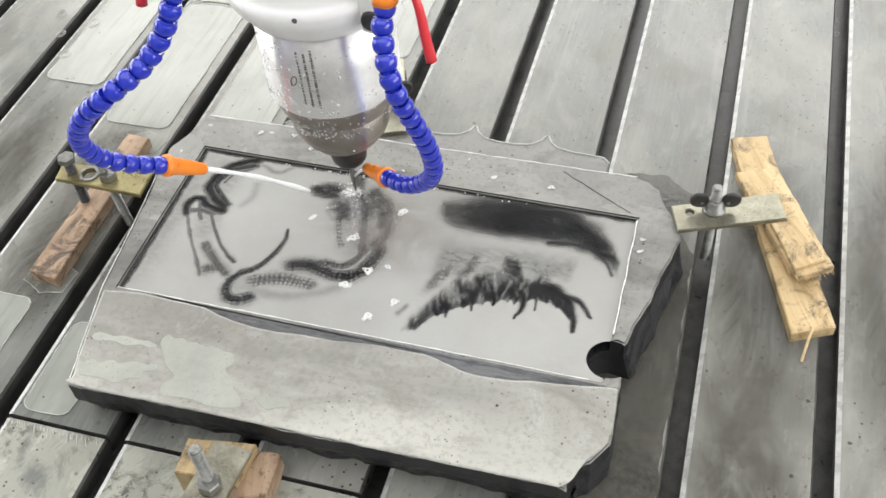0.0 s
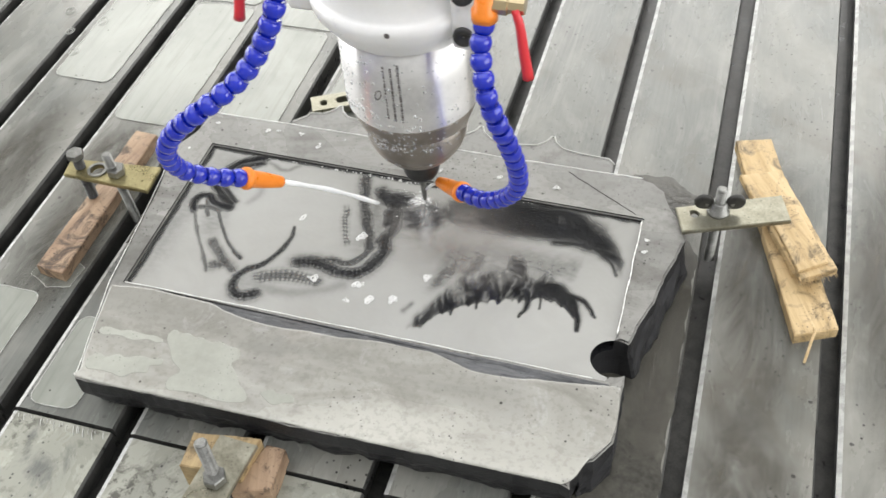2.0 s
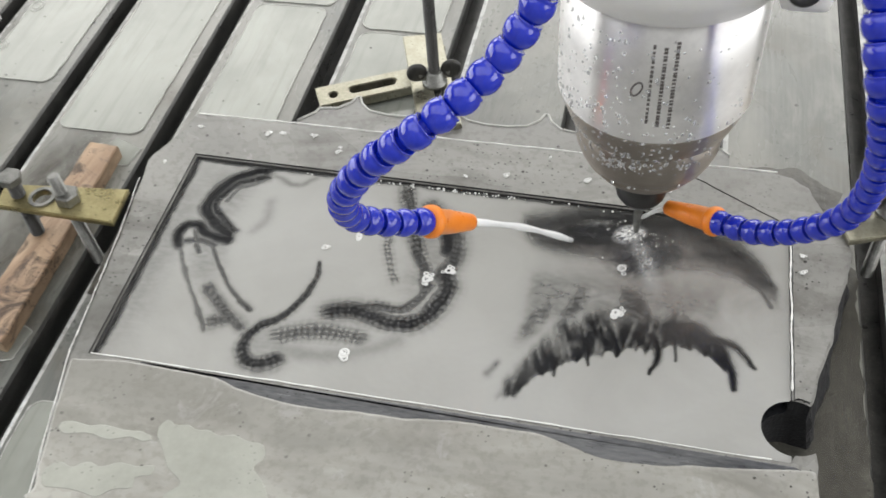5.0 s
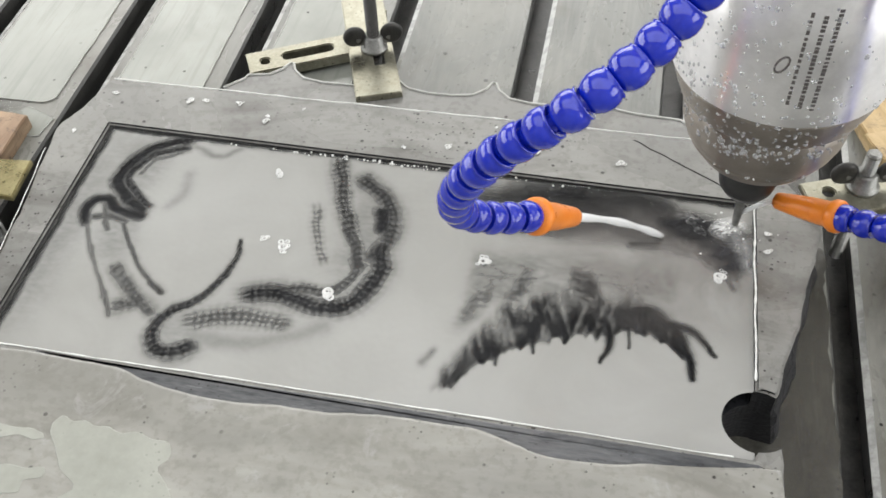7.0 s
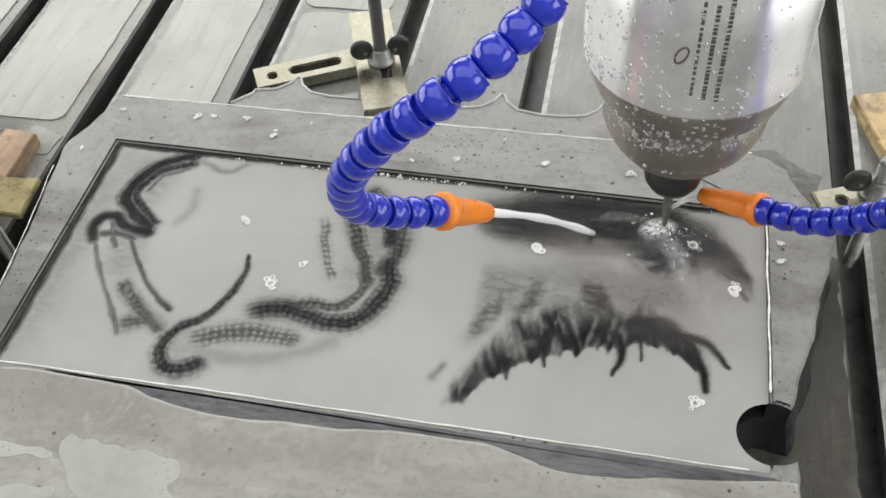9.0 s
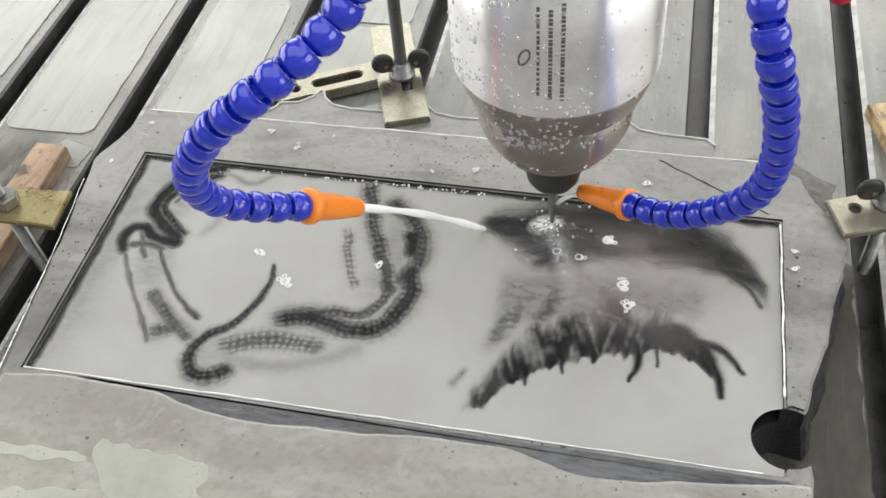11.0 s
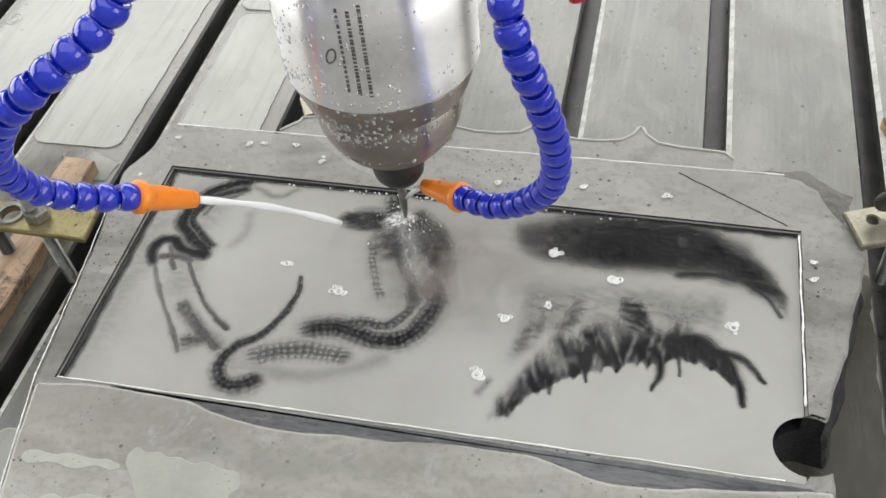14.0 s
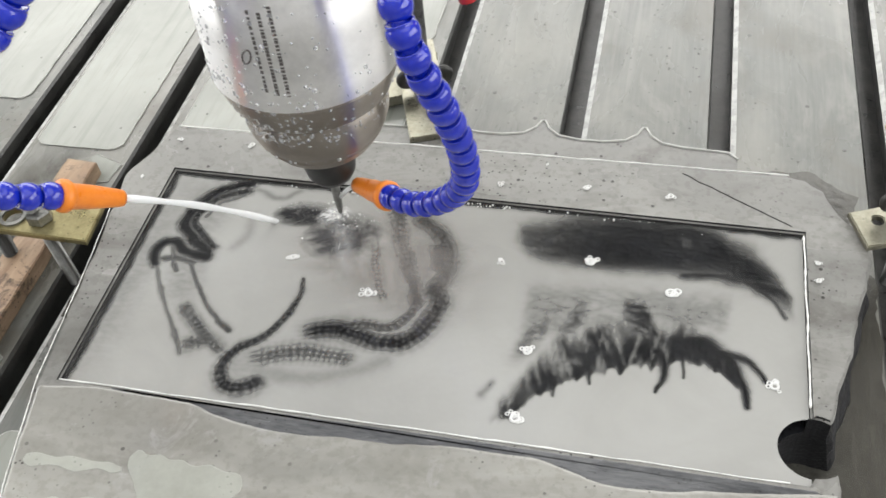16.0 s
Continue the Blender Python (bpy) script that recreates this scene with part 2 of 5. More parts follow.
ORANGE = grainy("orange_plastic", (0.78, 0.2, 0.015), (0.88, 0.27, 0.03), 70, (0.25, 0.38), 0.0, 0.15, 0.0002)
RED = mat("red_vinyl", (0.6, 0.03, 0.04), 0.35)
BRASS = mat("nickel_brass", (0.55, 0.45, 0.28), 0.3, 1.0)
MARK = mat("dark_print", (0.1, 0.09, 0.088), 0.4)
WALLPAINT = grainy("hall_wall_paint", (0.32, 0.32, 0.31), (0.42, 0.42, 0.41), 1.5, (0.7, 0.8), 0.0, 0.2, 0.002)
CONCRETE = grainy("concrete_floor", (0.18, 0.18, 0.175), (0.3, 0.3, 0.29), 2.0, (0.6, 0.8), 0.0, 0.3, 0.002)


def steel_material(name, base, rough, drops):
    m = mat(name, base, rough, 1.0)
    n = Net(m)
    brushed = n.noise(40, 4, 0.6, n.stretch(1, 1, 14))
    blot = n.noise(22, 5, 0.65)
    n.rough(n.ramp(blot, (0.35, rough), (0.7, rough + 0.08)))
    n.colour(n.mix(n.ramp(blot, (0.45, 0.0), (0.68, 1.0)), base, tuple(0.75 * v for v in base)))
    n.b.inputs["Anisotropic"].default_value, n.b.inputs["Anisotropic Rotation"].default_value = 1.0, 0.25
    tangent = n.t.nodes.new("ShaderNodeTangent")
    tangent.direction_type, tangent.axis = "RADIAL", "Z"
    n.t.links.new(tangent.outputs[0], n.b.inputs["Tangent"])
    n.bump(n.math("ADD", brushed, n.math("MULTIPLY", n.ramp(n.cells(drops), (0.15, 1.0), (0.4, 0.0)), 2.0)), 0.06, 0.0004)
    return m


CHROME = steel_material("wet_polished_steel", (0.84, 0.83, 0.83), 0.31, 240)
GREYSTEEL = steel_material("wet_grey_steel", (0.29, 0.26, 0.23), 0.34, 200)


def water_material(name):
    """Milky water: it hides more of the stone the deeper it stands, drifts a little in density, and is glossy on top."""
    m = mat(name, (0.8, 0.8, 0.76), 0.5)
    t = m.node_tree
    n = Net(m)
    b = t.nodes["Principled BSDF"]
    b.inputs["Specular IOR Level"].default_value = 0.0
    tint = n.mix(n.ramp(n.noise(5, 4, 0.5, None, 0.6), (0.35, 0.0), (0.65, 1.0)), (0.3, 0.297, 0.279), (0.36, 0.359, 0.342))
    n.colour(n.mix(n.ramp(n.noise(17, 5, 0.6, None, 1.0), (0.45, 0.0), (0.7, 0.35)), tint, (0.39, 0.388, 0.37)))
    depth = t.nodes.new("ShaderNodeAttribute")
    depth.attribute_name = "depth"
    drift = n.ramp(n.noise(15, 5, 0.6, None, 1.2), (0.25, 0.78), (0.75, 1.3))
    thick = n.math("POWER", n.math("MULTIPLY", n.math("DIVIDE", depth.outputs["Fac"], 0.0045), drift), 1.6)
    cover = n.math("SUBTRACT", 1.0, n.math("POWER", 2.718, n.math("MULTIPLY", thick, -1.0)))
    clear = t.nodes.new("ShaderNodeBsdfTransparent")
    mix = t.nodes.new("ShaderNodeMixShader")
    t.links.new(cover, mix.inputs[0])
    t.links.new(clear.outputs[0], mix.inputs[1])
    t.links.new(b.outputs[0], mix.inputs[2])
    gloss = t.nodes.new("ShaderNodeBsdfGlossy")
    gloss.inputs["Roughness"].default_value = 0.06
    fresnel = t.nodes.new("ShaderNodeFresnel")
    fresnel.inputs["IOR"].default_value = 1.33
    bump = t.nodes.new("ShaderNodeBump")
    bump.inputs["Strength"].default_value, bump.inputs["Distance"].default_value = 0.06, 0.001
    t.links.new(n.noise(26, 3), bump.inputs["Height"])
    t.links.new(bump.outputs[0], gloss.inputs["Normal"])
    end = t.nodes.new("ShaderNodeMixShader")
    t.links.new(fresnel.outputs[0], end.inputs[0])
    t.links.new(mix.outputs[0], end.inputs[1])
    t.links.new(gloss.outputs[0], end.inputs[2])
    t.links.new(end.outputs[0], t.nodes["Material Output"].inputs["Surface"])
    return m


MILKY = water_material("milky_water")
JET = mat("water_jet", (0.85, 0.86, 0.86), 0.15)


# ---- mesh helpers ----
def part(name, bm, material, parent=None, label="", smooth=False):
    me = bpy.data.meshes.new(name)
    bm.normal_update()
    if smooth:
        for f in bm.faces:
            f.smooth = True
    bm.to_mesh(me)
    bm.free()
    me.materials.append(material)
    ob = new(name, me)
    ob.parent = parent
    if label:
        tagged(ob, label)
    return ob


def thing(name, x, y, z, label, category, group="", kind="", rz=0.0):
    ob = new(name)
    ob.matrix_world = pose(x, y, z, 0, 0, rz)
    return tagged(ob, label, category, group, kind)


def box(x0, x1, y0, y1, z0, z1, bevel=0.0, bm=None):
    bm = bm or bmesh.new()
    m = pose((x0 + x1) / 2, (y0 + y1) / 2, (z0 + z1) / 2) @ Matrix.Diagonal((x1 - x0, y1 - y0, z1 - z0, 1))
    made = bmesh.ops.create_cube(bm, size=1, matrix=m)
    if bevel:
        edges = list({e for v in made["verts"] for e in v.link_edges})
        bmesh.ops.bevel(bm, geom=edges, offset=bevel, segments=2, affect="EDGES", profile=0.6)
    return bm


def lathe(profile, steps=48, bm=None, m=Matrix.Identity(4), close=True):
    """Turn a list of (radius, z) about the z axis."""
    bm = bm or bmesh.new()
    rings = []
    for r, z in profile:
        rings.append([bm.verts.new(m @ Vector((r * math.cos(a), r * math.sin(a), z))) for a in (2 * math.pi * k / steps for k in range(steps))])
    for a, b in zip(rings, rings[1:]):
        for k in range(steps):
            j = (k + 1) % steps
            bm.faces.new((a[k], a[j], b[j], b[k]))
    if close:
        bm.faces.new(list(reversed(rings[0])))
        bm.faces.new(rings[-1])
    bmesh.ops.recalc_face_normals(bm, faces=bm.faces[:])
    return bm


def spline(points, steps=8):
    """A smooth line through the points."""
    p = [Vector(q) for q in points]
    p = [2 * p[0] - p[1], *p, 2 * p[-1] - p[-2]]
    out = []
    for a, b, c, d in zip(p, p[1:], p[2:], p[3:]):
        for k in range(steps):
            t = k / steps
            out.append(0.5 * (2 * b + (c - a) * t + (2 * a - 5 * b + 4 * c - d) * t * t + (3 * b - a - 3 * c + d) * t ** 3))
    return out + [p[-2]]


def tube(points, radius, sides=8, bm=None):
    """A round bar along points; radius is a number or a function of 0..1."""
    bm = bm or bmesh.new()
    rings, n = [], len(points)
    for k, q in enumerate(points):
        way = (points[min(k + 1, n - 1)] - points[max(k - 1, 0)]).normalized()
        turn = way.to_track_quat("Z", "Y").to_matrix()
        r = radius(k / (n - 1)) if callable(radius) else radius
        rings.append([bm.verts.new(q + turn @ Vector((r * math.cos(a), r * math.sin(a), 0))) for a in (2 * math.pi * i / sides for i in range(sides))])
    for a, b in zip(rings, rings[1:]):
        for i in range(sides):
            j = (i + 1) % sides
            bm.faces.new((a[i], a[j], b[j], b[i]))
    bm.faces.new(list(reversed(rings[0])))
    bm.faces.new(rings[-1])
    bmesh.ops.recalc_face_normals(bm, faces=bm.faces[:])
    return bm


def slab(outline, z0, z1, bevel=0.0, bm=None, holes=(), taper=None):
    """A plate with the given outline (list of (x, y)) and straight or tapered sides."""
    bm = bm or bmesh.new()
    loops = []
    for line in (outline, *holes):
        low = [bm.verts.new((*(taper(x, y) if taper else (x, y)), z0)) for x, y in line]
        high = [bm.verts.new((x, y, z1)) for x, y in line]
        loops.append((low, high))
        n = len(line)
        for k in range(n):
            j = (k + 1) % n
            bm.faces.new((low[k], low[j], high[j], high[k]))
    for side in (0, 1):
        if holes:
            edges = []
            for pair in loops:
                ring = pair[side]
                edges += [bm.edges.get((ring[k], ring[(k + 1) % len(ring)])) for k in range(len(ring))]
            bmesh.ops.triangle_fill(bm, edges=edges, use_beauty=True)
        else:
            bm.faces.new(loops[0][side])
    bmesh.ops.recalc_face_normals(bm, faces=bm.faces[:])
    if bevel:
        top = [e for e in bm.edges if all(abs(v.co.z - z1) < 1e-6 for v in e.verts) and len(e.link_faces) == 2 and abs(e.link_faces[0].normal.z - e.link_faces[1].normal.z) > 0.5]
        bmesh.ops.bevel(bm, geom=top, offset=bevel, segments=2, affect="EDGES")
    return bm


def ragged(points, amount, seed, step=0.006, closed=True):
    """A closed outline through corner points, broken up like a torn or chipped edge."""
    out, n = [], len(points)
    for k in range(n if closed else n - 1):
        a, b = Vector(points[k]), Vector(points[(k + 1) % n])
        m = max(1, int((b - a).length / step))
        way = (b - a).normalized()
        for i in range(m):
            q = a + (b - a) * (i / m)
            d = noise.noise((q.x * 40 + seed, q.y * 40, seed)) * 0.6 + noise.noise((q.x * 130, q.y * 130 + seed, seed)) * 0.4
            out.append((q.x - way.y * d * amount, q.y + way.x * d * amount))
    return out


def two_sided(ob, side, up=0.7):
    """Give the faces that do not look up a second material."""
    ob.data.materials.append(side)
    for f in ob.data.polygons:
        f.material_index = 0 if f.normal.z > up else 1
    return ob


# ---- the hall ----
hall_floor = part("floor", box(-4.2, 4.2, -3.2, 5.2, -0.9, -0.8), CONCRETE)
tagged(hall_floor, "grey concrete workshop floor", "floor", kind="structure")


def wall(name, outline, holes, m):
    ob = part(name, slab(outline, 0, 0.2, holes=holes), WALLPAINT)
    ob.matrix_world = m
    return tagged(ob, "plain grey painted workshop wall", "wall", kind="structure")


wall("wall_west", [(-3.2, -0.8), (5.2, -0.8), (5.2, 3.2), (-3.2, 3.2)], [[(-1.7, 0.25), (2.9, 0.25), (2.9, 2.35), (-1.7, 2.35)]], pose(-4.0, 0, 0, 90, 0, 90) @ pose(0, 0, -0.2))
wall("wall_east", [(-3.2, -0.8), (5.2, -0.8), (5.2, 3.2), (-3.2, 3.2)], [[(-2.9, 0.25), (1.7, 0.25), (1.7, 2.35), (-2.9, 2.35)]], pose(4.0, 0, 0, 90, 0, 90))
wall("wall_north", [(-4.0, -0.8), (4.0, -0.8), (4.0, 3.2), (-4.0, 3.2)], [[(-3.2, 0.9), (3.2, 0.9), (3.2, 2.9), (-3.2, 2.9)]], pose(0, 3.4, 0, 90, 0, 0))
for name, y in (("wall_south", -3.2),):
    tagged(part(name, box(-4.0, 4.0, y, y + 0.2, -0.8, 3.2), WALLPAINT), "plain grey painted workshop wall", "wall", kind="structure")
# the opening is made up to fit the added overhead lamp
roof = part("ceiling", slab([(-4.2, -3.2), (4.2, -3.2), (4.2, 5.2), (-4.2, 5.2)], 3.2, 3.3, holes=[[(-3.2, -2.7), (3.2, -2.7), (3.2, 0.7), (-3.2, 0.7)]]), WALLPAINT)
tagged(roof, "grey workshop ceiling with an added opening for the roof light", "ceiling", kind="structure")

# ---- machine table: slats with T slots between them ----
PITCH, FIRST, GAP, SPLIT = 0.1175, 0.409, 0.0165, -0.2235
table = thing("machine_table", 0, 0, -0.8, "wet grey slotted machine table covered in slurry", "machine table", kind="structure")
# dark steel colour here also stands in for the shade in the slot bottoms
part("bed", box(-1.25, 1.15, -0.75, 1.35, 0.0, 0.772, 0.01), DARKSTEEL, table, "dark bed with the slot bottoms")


def slat(y0, y1):
    w = PITCH - GAP
    section = [(-w / 2 + 0.004, -0.028), (-w / 2 + 0.004, -0.012), (-w / 2, -0.012), (-w / 2, -0.0016), (-w / 2 + 0.0042, 0.0), (w / 2 - 0.0018, 0.0), (w / 2, -0.0022), (w / 2, -0.012), (w / 2 - 0.004, -0.012), (w / 2 - 0.004, -0.028)]
    bm = bmesh.new()
    a = [bm.verts.new((x, y0, z)) for x, z in section]
    b = [bm.verts.new((x, y1, z)) for x, z in section]
    for k in range(len(section)):
        j = (k + 1) % len(section)
        bm.faces.new((a[k], a[j], b[j], b[k]))
    bm.faces.new(a)
    bm.faces.new(b)
    bmesh.ops.recalc_face_normals(bm, faces=bm.faces[:])
    return bm


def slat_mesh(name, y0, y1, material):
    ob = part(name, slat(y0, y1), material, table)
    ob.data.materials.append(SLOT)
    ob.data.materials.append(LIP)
    # only the west chamfer gets the pale edge colour; other sides are dark
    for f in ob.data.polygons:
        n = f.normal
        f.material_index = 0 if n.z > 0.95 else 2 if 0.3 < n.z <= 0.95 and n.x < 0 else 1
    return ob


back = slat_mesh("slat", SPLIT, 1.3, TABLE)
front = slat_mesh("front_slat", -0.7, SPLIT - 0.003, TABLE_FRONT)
for k in range(-13, 5):
    x = FIRST + PITCH * (k + 0.5)
    for source, drop in ((back, 0.0), (front, -0.002)):
        ob = source if k == -13 else source.copy()
        if k > -13:
            scene.collection.objects.link(ob)
        ob.matrix_basis = pose(x, 0, 0.8 + drop)

# puddles of slurry drying on the slats, each with its tide line
def rounded(x0, x1, y0, y1, r, seed):
    corners = arc(x1 - r, y0 + r, r, -90, 0, 5) + arc(x1 - r, y1 - r, r, 0, 90, 5) + arc(x0 + r, y1 - r, r, 90, 180, 5) + arc(x0 + r, y0 + r, r, 180, 270, 5)
    return ragged(corners, 0.0014, seed, 0.008)


def arc(cx, cy, r, a0, a1, n=14):
    return [(cx + r * math.cos(radians(a0 + (a1 - a0) * k / n)), cy + r * math.sin(radians(a0 + (a1 - a0) * k / n))) for k in range(n + 1)]


for k, (cx, y0, y1, left, right) in enumerate([
    (-0.4723, 0.215, 0.445, 0.012, 0.012), (-0.4723, 0.45, 0.8, 0.008, 0.014), (-0.3548, 0.158, 0.395, 0.007, 0.013), (-0.3548, 0.402, 0.75, 0.01, 0.012),
    (-0.2373, 0.158, 0.362, 0.012, 0.016), (-0.2373, 0.368, 0.72, 0.007, 0.012), (-0.1198, 0.148, 0.33, 0.01, 0.014), (-0.1198, 0.336, 0.7, 0.008, 0.015),
    (-0.3548, -0.215, -0.10, 0.012, 0.03), (-0.2373, -0.216, -0.115, 0.008, 0.045),
]):
    w = (PITCH - GAP) / 2
    line = rounded(cx - w + left, cx + w - right, y0, y1, 0.011, 3.0 + k)
    ob = part("slurry_puddle", slab(line, 0.0, 0.0006), PUDDLE)
    ob.matrix_world = pose(0, 0, 0.0002)
    tagged(ob, "pale milky slurry puddle drying on a table slat", "slurry puddle", kind="stuff")
    loop = [Vector((x, y, 0.0006)) for x, y in line]
    part("tide_line", tube(loop + loop[:1], lambda t: max(0.0001, (0.0005 if cx < -0.05 else 0.0001) + 0.0008 * noise.noise((t * 40, k, 0))), 5), TIDE, ob, "whitish tide line")

# scum rings and dried ridges left where the puddles shrank
rng = random.Random(21)
bm = bmesh.new()
for x, y, r in ((-0.509, 0.262, 0.006), (-0.505, 0.328, 0.007), (-0.462, 0.389, 0.007), (-0.452, 0.404, 0.010), (-0.39, 0.40, 0.006), (-0.493, 0.435, 0.008), (-0.537, 0.30, 0.005), (-0.56, 0.34, 0.006)):
    for k, grow in enumerate((1.0, 0.55)):
        ring = [Vector((x + r * grow * (1 + 0.25 * noise.noise((math.cos(a) * 2, math.sin(a) * 2, x * 50))) * math.cos(a), y + 1.3 * r * grow * math.sin(a), 0.0009)) for a in (2 * math.pi * i / 20 for i in range(21))]
        tube(ring, 0.0005 - 0.0001 * k, 5, bm)
tagged(part("scum_rings", bm, TIDE), "whitish scum rings dried on the table slats", "scum", kind="stuff")
bm = bmesh.new()
for k in range(22):
    x = -0.285 + 0.0042 * k + rng.uniform(-0.002, 0.002)
    n = rng.uniform(0.002, 0.009)
    tube([Vector((x, -0.2285, -0.0016)), Vector((x + 0.2 * n, -0.2285 - 0.5 * n, -0.0014)), Vector((x + 0.5 * n, -0.2285 - n, -0.0018))], rng.uniform(0.0003, 0.0006), 5, bm)
tagged(part("scum_ridges", bm, TIDE), "pale dried slurry ridges on the table slats", "scum", kind="stuff")
for seed, outline in ((31.0, [(-0.36, -0.08), (-0.335, -0.092), (-0.312, -0.086), (-0.309, -0.06), (-0.33, -0.05), (-0.358, -0.055)]), (33.0, [(-0.362, 0.13), (-0.335, 0.152), (-0.309, 0.141), (-0.311, 0.12), (-0.34, 0.118)])):
    line = ragged(outline, 0.003, seed, 0.005)
    ob = part("slurry_puddle", slab(line, 0.0, 0.0005), PUDDLE)
    ob.matrix_world = pose(0, 0, 0.0002)
    tagged(ob, "pale milky slurry puddle round the end of the wood strip", "slurry puddle", kind="stuff")
    loop = [Vector((x, y, 0.0005)) for x, y in line]
    part("tide_line", tube(loop + loop[:1], lambda t: 0.0002 + 0.0006 * abs(noise.noise((t * 30, seed, 0))), 5), TIDE, ob, "whitish tide line")

# dark wet stains beside the slab
for k, outline in enumerate([
    [(0.205, -0.205), (0.262, -0.21), (0.2815, -0.19), (0.2815, -0.02), (0.2815, 0.09), (0.266, 0.12), (0.235, 0.14), (0.22, 0.0)],
    [(0.2, 0.12), (0.262, 0.14), (0.275, 0.175), (0.24, 0.2), (0.19, 0.19)],
    [(-0.285, -0.02), (-0.24, -0.03), (-0.23, 0.15), (-0.262, 0.155), (-0.286, 0.1)],
]):
    ob = part("wet_stain", slab(ragged(outline, 0.006, 20.0 + k, 0.005), 0.0, 0.0004), STAIN)
    ob.matrix_world = pose(0, 0, 0.0002)
    tagged(ob, "dark gritty wet stain on the table beside the slab", "stain", kind="stuff")

# ---- the stone slab with its carved pool ----
TOP = 0.05
stone = thing("stone_slab", 0, 0, 0, "rough black stone slab with a carved pool, coated in grey slurry", "stone slab")


right_top = ragged([(0.238, -0.060), (0.252, 0.0), (0.268, 0.066), (0.262, 0.088), (0.248, 0.106), (0.239, 0.127), (0.228, 0.1365), (0.214, 0.140), (-0.243, 0.141), (-0.252, 0.112), (-0.262, 0.083), (-0.259, 0.06), (-0.25, 0.0), (-0.239, -0.106), (-0.2155, -0.2095), (0.2, -0.2065), (0.213, -0.2075)], 0.003, 3.1, 0.006, False)
front_bite = arc(0.236, -0.201, 0.022, 200, 110, 8)
right_low = ragged([(0.2405, -0.160), (0.2395, -0.104)], 0.002, 8.2, 0.006, False) + [(0.2395, -0.104)]
OUTER = right_top + front_bite + right_low
BITE_OUT = arc(0.2265, -0.0795, 0.0192, -52, -300, 26)
low_hit = [q for q in BITE_OUT if q[0] > 0.2235 and q[1] < -0.08]
high_hit = [q for q in BITE_OUT if q[0] > 0.2235 and q[1] > -0.08]


def spread(x, y):
    """The broken sides widen towards the table on the east side, and draw in at the front."""
    if x > 0.236 and y > -0.07:
        return x + 0.007, y
    if y < -0.19:
        return x, y + 0.012
    return x, y


base_outline = OUTER + BITE_OUT


def rough_block(outline, z1, levels):
    """A block whose broken sides are uneven from level to level."""
    bm = bmesh.new()
    rings = []
    for k in range(levels + 1):
        z = z1 * k / levels
        ring = []
        for i, (x, y) in enumerate(outline):
            fx, fy = spread(x, y)
            q = Vector((x, y)).lerp(Vector((fx, fy)), 1 - k / levels)
            px, py = outline[i - 1]
            nx, ny = outline[(i + 1) % len(outline)]
            way = Vector((ny - py, px - nx)).normalized()
            inner = math.hypot(x - 0.2265, y + 0.0795) < 0.021
            d = 0.0 if k == levels or inner else noise.noise((x * 60, y * 60, z * 70)) * 0.0036 + noise.noise((x * 150, y * 150, z * 130)) * 0.0012
            ring.append(bm.verts.new((q.x + way.x * d, q.y + way.y * d, z)))
        rings.append(ring)
    n = len(outline)
    for a, b in zip(rings, rings[1:]):
        for i in range(n):
            j = (i + 1) % n
            bm.faces.new((a[i], a[j], b[j], b[i]))
    bm.faces.new(list(reversed(rings[0])))
    bm.faces.new(rings[-1])
    bmesh.ops.recalc_face_normals(bm, faces=bm.faces[:])
    return bm


part("base", rough_block(base_outline, 0.034, 6), STONE, stone, "rough broken black stone body")
rim_outline = OUTER + low_hit + [(0.2235, -0.104), (-0.225, -0.1005), (-0.225, 0.0925), (0.225, 0.0845), (0.225, high_hit[0][1] + 0.001)] + high_hit
two_sided(part("rim", slab(rim_outline, 0.034, TOP, 0.0016), STONE_TOP, stone, "wet grey rim round the pool"), STONE, 0.2)

# relief on the pool's floor: ridges along smooth strokes, some with scales
GX, GY = np.meshgrid(np.linspace(-0.2245, 0.2238, 600), np.linspace(-0.1015, 0.0920, 270))
FLOOR = -0.0135


def field(fx, fy, seed):
    return np.array([[noise.noise((x * fx, y * fy, seed)) for x in GX[0]] for y in GY[:, 0]])


# strokes are drawn on a slightly warped sheet, so that their edges wander
SX = GX + 0.0016 * field(75, 75, 11.0) + 0.0008 * field(210, 210, 12.0)
SY = GY + 0.0016 * field(75, 75, 13.0) + 0.0008 * field(210, 210, 14.0)
WARP = 0.3 * field(60, 60, 17.0) + 0.12 * field(160, 160, 18.0)
height = np.full(GX.shape, FLOOR)


